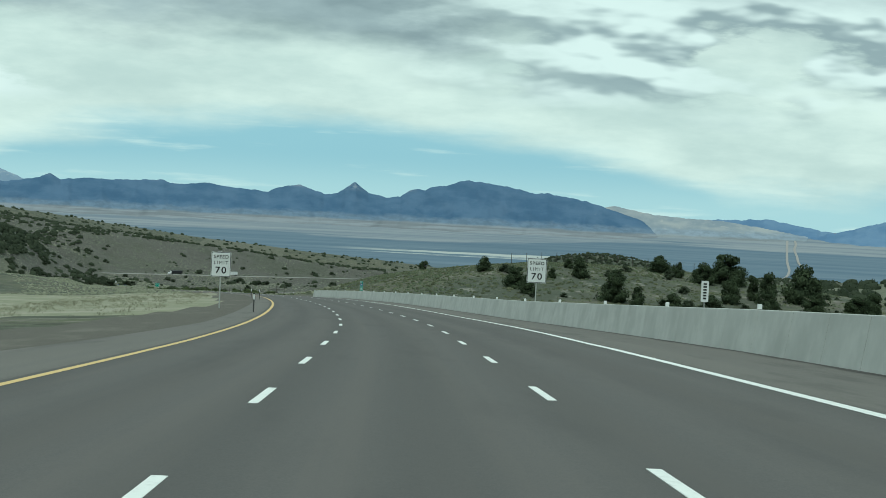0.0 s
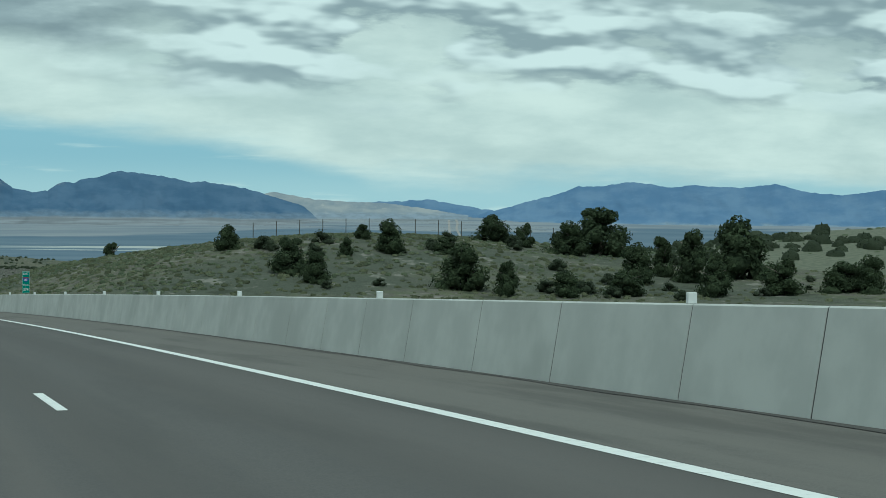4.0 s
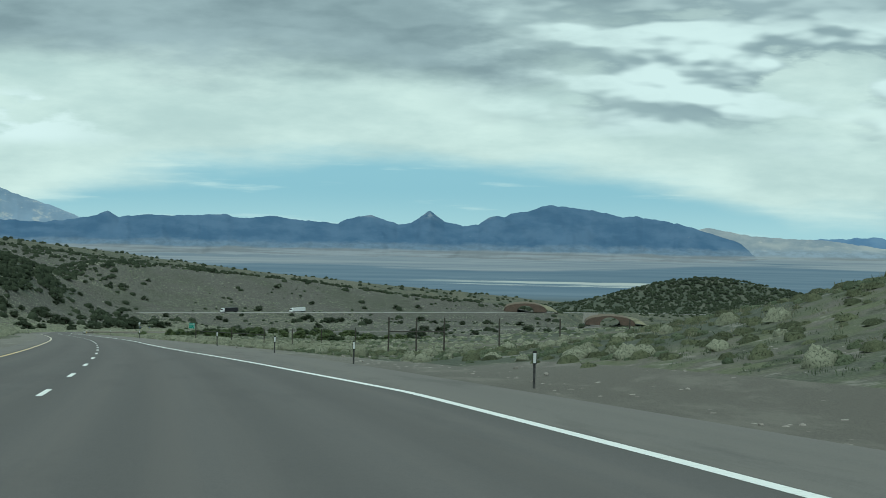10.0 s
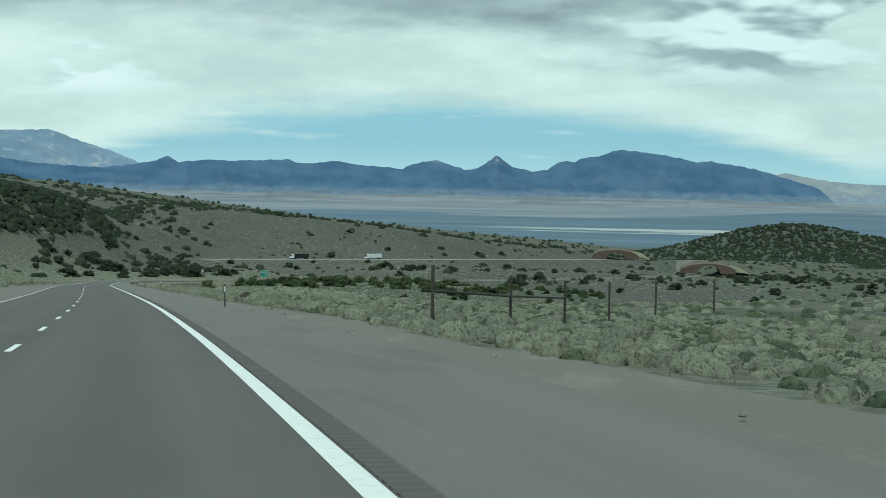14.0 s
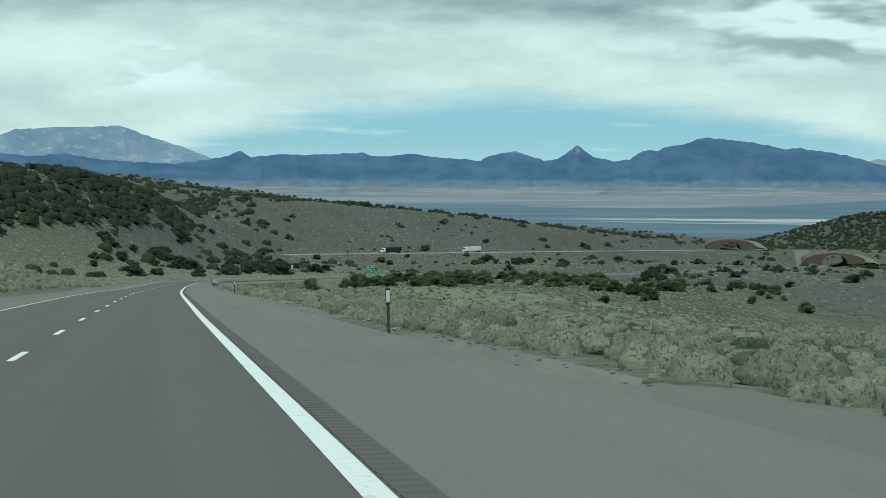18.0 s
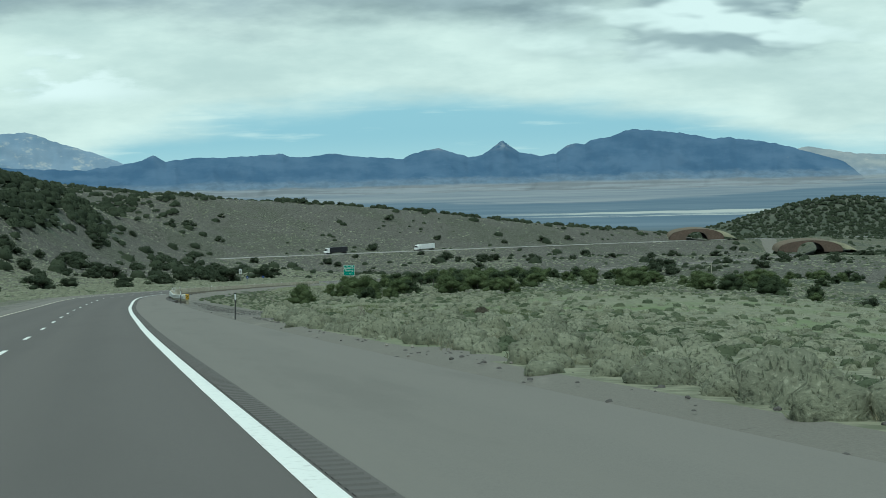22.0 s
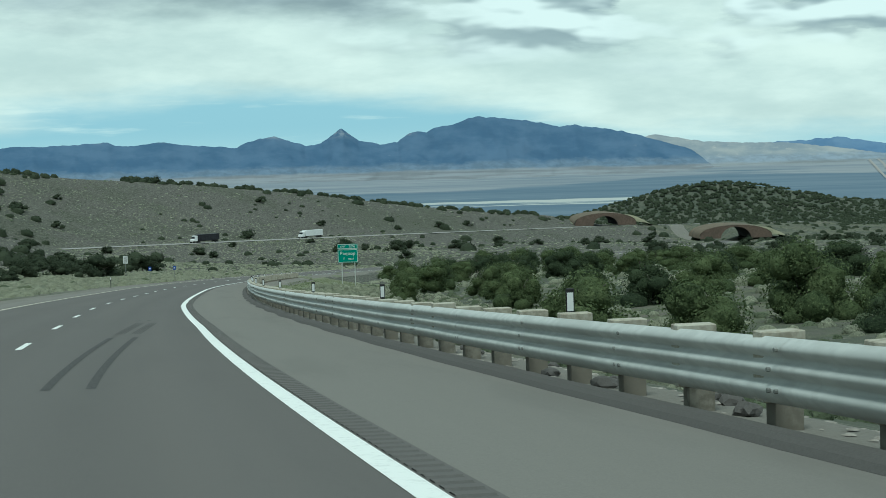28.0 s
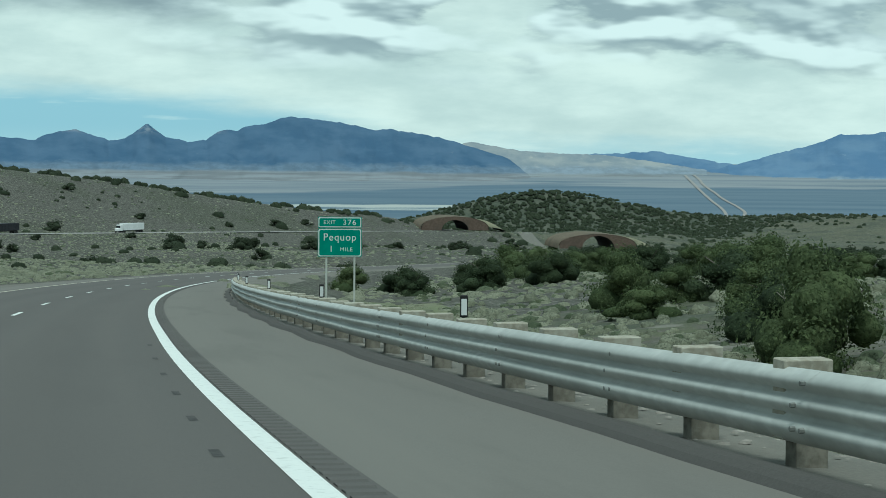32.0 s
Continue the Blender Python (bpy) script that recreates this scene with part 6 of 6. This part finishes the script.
wx = np.concatenate([wx, np.stack([PLANT.normal(450, 180, 1300), PLANT.normal(3110, 90, 1300)], 1)])
scatter("knoll_woods", wx, PLANT.uniform(2.0, 4.5, len(wx)), WOOD_T, M_FARBUSH, "dark juniper woods covering the rounded knoll", "woods", squash=0.95)
wx = np.stack([PLANT.uniform(120, 900, 2600), PLANT.uniform(420, 1350, 2600)], 1)
wx = keep_noise(wx, 0.004, 0.05, 9.0)
wx = np.concatenate([wx, keep_noise(np.stack([PLANT.uniform(130, 400, 700), PLANT.uniform(470, 700, 700)], 1), 0.01, 0.0, 3.0)])
scatter("east_hill_woods", wx, PLANT.uniform(1.5, 3.5, len(wx)), WOOD_T, M_FARBUSH, "dark trees along the crest of the eastern hill", "woods", squash=0.95)
wx = np.stack([PLANT.uniform(150, 1100, 3200), PLANT.uniform(1300, 2700, 3200)], 1)
wx = keep_noise(wx, 0.003, -0.1, 2.0)
scatter("valley_edge_woods", wx, PLANT.uniform(1.6, 3.6, len(wx)), WOOD_T, M_FARBUSH, "dark scrub woods where the slope meets the basin", "woods", squash=0.8)


# ---- trucks on the other carriageway ----
M_TRUCKW = grained("truck_white_paint", (0.72, 0.73, 0.72), (0.78, 0.79, 0.78), 1.0, 0.4, bumpy=0.0)
M_TRUCKB = grained("truck_black_paint", (0.015, 0.015, 0.02), (0.03, 0.03, 0.035), 1.0, 0.4, bumpy=0.0)
M_GLASS = grained("dark_windscreen", (0.02, 0.025, 0.03), (0.03, 0.035, 0.04), 1.0, 0.1, bumpy=0.0, spec=0.6)


def truck(x, y, turn_z, box_m, cab_m, label):
    z = float(OTHER[np.argmin(np.hypot(OTHER[:, 0] - x, OTHER[:, 1] - y)), 2]) - 0.02
    t = holder("semi_truck", Matrix.Translation((x, y, z)) @ pose(0, 0, 0, 0, 0, turn_z), label, "truck", "trucks on the far carriageway")
    part("trailer", boxed((-1.28, -8.0, 1.15), (1.28, 5.8, 4.05), 0.05), box_m, t)
    cab = part("cab", boxed((-1.2, 6.3, 0.9), (1.2, 8.3, 3.6), 0.22), cab_m, t)
    part("windscreen", boxed((-1.05, 8.27, 2.2), (1.05, 8.33, 3.2), 0.02), M_GLASS, cab)
    part("bonnet", boxed((-1.05, 8.2, 0.8), (1.05, 9.6, 2.1), 0.2), cab_m, t)
    part("chassis", boxed((-0.5, -7.5, 0.8), (0.5, 8.5, 1.1)), M_BLACK, t)
    for yy in (-6.8, -5.5, 5.2, 6.5, 8.8):
        for xx in (-1.0, 1.0):
            part("wheel", rod(bmesh.new(), (xx - 0.18, yy, 0.5), (xx + 0.18, yy, 0.5), 0.5, 12), M_BLACK, t)
    return t


def other_at(x):
    i = int(np.argmin(abs(OTHER[:, 0] - x)))
    return OTHER[i, 0], OTHER[i, 1], math.degrees(math.atan2(T2[i, 0], -T2[i, 1]))


for x, bm_, cm_, label in ((-196, M_TRUCKB, M_TRUCKW, "semi truck with a black trailer and white cab"), (-146, M_TRUCKW, M_TRUCKW, "white semi truck climbing the far carriageway")):
    px, py, tz = other_at(x)
    truck(px - 2, py + 1.5, tz, bm_, cm_, label)

# ---- fences ----
M_FENCE = grained("dark_rusted_steel", (0.055, 0.05, 0.042), (0.095, 0.086, 0.072), 12.0, 0.8, 0.2)
def fence_line(name, pts, high, label, group, brace=True):
    f = holder(name, Matrix.Identity(4), label, "fence", group)
    prev = None
    for k, (x, y) in enumerate(pts):
        z = float(ground_z(x, y))
        part("post", rod(bmesh.new(), (x, y, z - 0.4), (x, y, z + high), 0.055, 7), M_FENCE, f)
        if prev is not None:
            a, b = Vector(prev), Vector((x, y, z))
            if brace and k <= 2:
                part("rail", rod(bmesh.new(), a + Vector((0, 0, high * 0.62)), b + Vector((0, 0, high * 0.62)), 0.04, 6), M_FENCE, f)
            for h in (0.3, 0.8, 1.3, 1.8, high - 0.1):
                if h < high:
                    part("wire", rod(bmesh.new(), a + Vector((0, 0, h)), b + Vector((0, 0, h)), 0.006, 3), M_FENCE, f)
        prev = (x, y, z)
    return f


fence_line("deer_fence", [(-25.8, 412.6), (-24.1, 415.4), (-22.3, 418.1), (-18.5, 422.5), (-14, 427), (-8.5, 431.5), (-2, 436), (5, 440), (12, 444)], 2.35, "tall dark steel post and wire fence with a braced corner", "deer fences")
fence_line("deer_fence", [(-48.3, 481.3), (-45.9, 492), (-43.5, 503), (-41.0, 512), (-38.0, 520), (-34.0, 527)], 2.0, "tall steel post fence with a slanted brace rail", "deer fences")
fence_line("deer_fence", [(30 + 3.2 * k, 355 - 0.7 * k) for k in range(15)], 2.3, "tall wire fence along the crest of the hill", "deer fences", False)


fence_line("wire_fence", [(-121, 975), (-119, 985), (-117, 996), (-115, 1008), (-113, 1021), (-111, 1035), (-109, 1050)], 1.35, "low steel post and wire fence along the bare gully", "wire fences", False)
pole = part("utility_pole", rod(bmesh.new(), (0, 0, -0.6), (0.05, 0, 4.6), 0.09, 8, 0.07), M_WOOD, label="lone weathered timber pole standing in the thicket", at=pose(-66, 970, float(ground_z(-66, 970))))
tagged(pole, category="pole")


# ---- small things by the road ----
def marker_sign(s, u, high, label):
    """A small blue panel on a thin steel post."""
    p = on_road(s, u)
    t = holder("marker_sign", Matrix.Translation((p.x, p.y, float(ground_z(p.x, p.y)))) @ pose(0, 0, 0, 0, 0, heading(s)), label, "road sign", "blue marker signs")
    part("post", boxed((-0.03, 0.0, -0.4), (0.03, 0.03, high)), M_STEEL, t)
    part("panel", boxed((-0.24, -0.012, high - 0.62), (0.24, -0.001, high), 0.004), M_BLUE, t)
    part("symbol_bar", boxed((-0.12, -0.016, high - 0.40), (0.12, -0.012, high - 0.2)), M_SIGNW, t)
    return t


marker_sign(1126, -20.7, 2.1, "small blue marker sign on a steel post in the median")
marker_sign(1135, -19.0, 2.1, "small blue marker sign on a steel post in the median")
stake = part("stake", rod(bmesh.new(), (0, 0, -0.2), (0.22, 0.05, 0.62), 0.022, 6), M_WOOD, label="leaning weathered stake beside the dirt verge", at=pose(-33.8, 431.3, float(ground_z(-33.8, 431.3))))
tagged(stake, category="stake")
for s, u in ((82.8, -4.3), (151.5, -4.6), (166, -5.2), (764, -7.5), (1030, -7.2)):
    p = on_road(s, u)
    tagged(delineator(Matrix.Translation((p.x, p.y, p.z - 0.03)) @ pose(0, 0, 0, 0, 0, heading(s))), "steel roadside post with a white reflector on the inner verge", "delineator", "roadside delineators")


def lump(name, x, y, size, flat_k, material, label, category, seed, group=""):
    """An irregular stone or scrap, lying on the ground."""
    r = random.Random(seed)
    bm = bmesh.new()
    bmesh.ops.create_icosphere(bm, subdivisions=2, radius=1.0)
    for v in bm.verts:
        k = size * (1 + 0.45 * noise.noise(v.co * 1.7 + Vector((seed, 0, 0))))
        v.co = Vector((v.co.x * k, v.co.y * k * r.uniform(0.75, 0.8), max(v.co.z, -0.5) * k * flat_k))
    ob = part(name, bm, material, label=label, at=pose(x, y, float(ground_z(x, y)) + 0.35 * size * flat_k, 0, 0, r.uniform(0, 360)))
    return tagged(ob, category=category, group=group)


M_ROCK = grained("roadside_stone", (0.20, 0.185, 0.16), (0.30, 0.28, 0.245), 9.0, 0.95, c3=(0.15, 0.14, 0.12), big=2.0)
lump("scrap", -90.6, 648.5, 0.28, 0.45, M_SIGNW, "crumpled white scrap lying on the gravel verge", "debris", 3)
lump("scrap", -89.9, 651.2, 0.16, 0.4, M_SIGNW, "small white scrap lying on the gravel verge", "debris", 5)
rr = random.Random(33)
for k in range(60):
    s, u = rr.uniform(400, 800), rr.uniform(7.9, 10.2)
    p = on_road(s, u)
    lump("stone", p.x, p.y, rr.uniform(0.03, 0.085), 0.7, M_ROCK, "small grey stone on the gravel verge", "stone", 100 + k, "stones on the verge")
for k in range(26):
    s, u = rr.uniform(872, 912), rr.uniform(7.1, 7.9)
    p = on_road(s, u)
    lump("asphalt_chunk", p.x, p.y, rr.uniform(0.06, 0.17), 0.5, M_DARK, "broken dark asphalt chunk under the guardrail", "debris", 200 + k, "asphalt chunks under the guardrail")
for k in range(14):
    s, u = rr.uniform(290, 420), rr.uniform(11.6, 16)
    p = on_road(s, u)
    lump("stone", p.x, p.y, rr.uniform(0.05, 0.14), 0.7, M_ROCK, "small grey stone on the dirt pull-off", "stone", 300 + k, "stones on the verge")

for k in range(90):
    s, u = rr.uniform(690, 812), rr.uniform(7.2, 11.5)
    p = on_road(s, u)
    lump("stone", p.x, p.y, rr.uniform(0.025, 0.06), 0.6, M_DARK if k % 2 else M_ROCK, "small dark chip of stone on the gravel verge", "stone", 400 + k, "stones on the verge")

# ---- the highway across the basin ----
for pts in ([(1214.9, 4776.8), (1160, 4560), (1115, 4380), (1077, 4224), (1034, 4032), (985, 3900), (900, 3790)], [(1231.6, 4770.8), (1200, 4620), (1163, 4489), (1130, 4330), (1104, 4213.6), (1085, 4090), (1060, 3985), (1010, 3890), (940, 3790)]):
    ln, _ = smooth_line(np.array([(a, b, 0) for a, b in pts], float), 12.0)
    tn = np.gradient(ln, axis=0)
    nn = np.stack([tn[:, 1], -tn[:, 0]], 1) / np.linalg.norm(tn[:, :2], axis=1)[:, None]
    rows = []
    for w in (-3.2, 3.2):
        xy = ln[:, :2] + nn * w
        rows.append(np.column_stack([xy, ground_z(xy[:, 0], xy[:, 1]) + 1.2]))
    tagged(new("road_basin", sheet("road_basin", np.stack(rows, 1), M_FARROAD)), "pale highway strip running straight across the basin", "road", kind="structure")

# ---- litter, chips and dead wood along the verge ----
chips = np.concatenate([beside(9500, 748, 838, 8.8, 20), beside(500, 560, 745, 7.9, 9.6)])
chips = chips[np.array([noise.noise((x * 0.25, y * 0.12, 1.0)) for x, y in chips]) > -0.15]
scatter("stone_chips", chips, PLANT.uniform(0.02, 0.075, len(chips)) * 0.95, LOW_T, M_DARK, "scattered dark stone chips on the gravel verge", "stone chips", squash=0.9)
litter = beside(2600, 838, 1085, 6.95, 9.0)
scatter("gravel_litter", litter, PLANT.uniform(0.02, 0.075, len(litter)), LOW_T, M_ROCK, "pale gravel and wood litter behind the guardrail", "gravel", squash=0.4)
crumbs = beside(500, 290, 420, 11.5, 22)
scatter("dirt_clods", crumbs, PLANT.uniform(0.03, 0.12, len(crumbs)), LOW_T, M_ROCK, "pale clods and stones on the dirt pull-off", "stones", squash=0.5)


def dead_shrub(x, y, high, seed):
    """A bare shrub: a few crooked pale stems that fork twice."""
    r = random.Random(seed)
    bm = bmesh.new()

    def grow(a, way, length, thick, level):
        b = a + way * length
        rod(bm, a, b, thick, 5, thick * 0.6)
        if level < 3:
            for _ in range(3):
                grow(b, (way + Vector((r.uniform(-0.8, 0.8), r.uniform(-0.8, 0.8), r.uniform(-0.2, 0.5)))).normalized(), length * r.uniform(0.5, 0.8), thick * 0.6, level + 1)

    for k in range(4):
        grow(Vector((r.uniform(-0.08, 0.08), r.uniform(-0.08, 0.08), -0.1)), Vector((r.uniform(-0.6, 0.6), r.uniform(-0.6, 0.6), 1)).normalized(), high * 0.38, high * 0.015, 1)
    ob = part("dead_shrub", bm, M_DEADWOOD, label="bare dead shrub with crooked pale branches", at=pose(x, y, float(ground_z(x, y))))
    return tagged(ob, category="shrub", group="dead shrubs")


M_DEADWOOD = grained("bleached_dead_wood", (0.20, 0.185, 0.15), (0.31, 0.29, 0.235), 10.0, 0.95, bumpy=0.2)
for x, y, h, k in ((-111.2, 741.4, 1.1, 1), (-133.6, 1025.5, 2.9, 2), (-127.2, 1031.0, 2.6, 3), (-131.0, 1000.5, 2.5, 4)):
    dead_shrub(x, y, h, k)
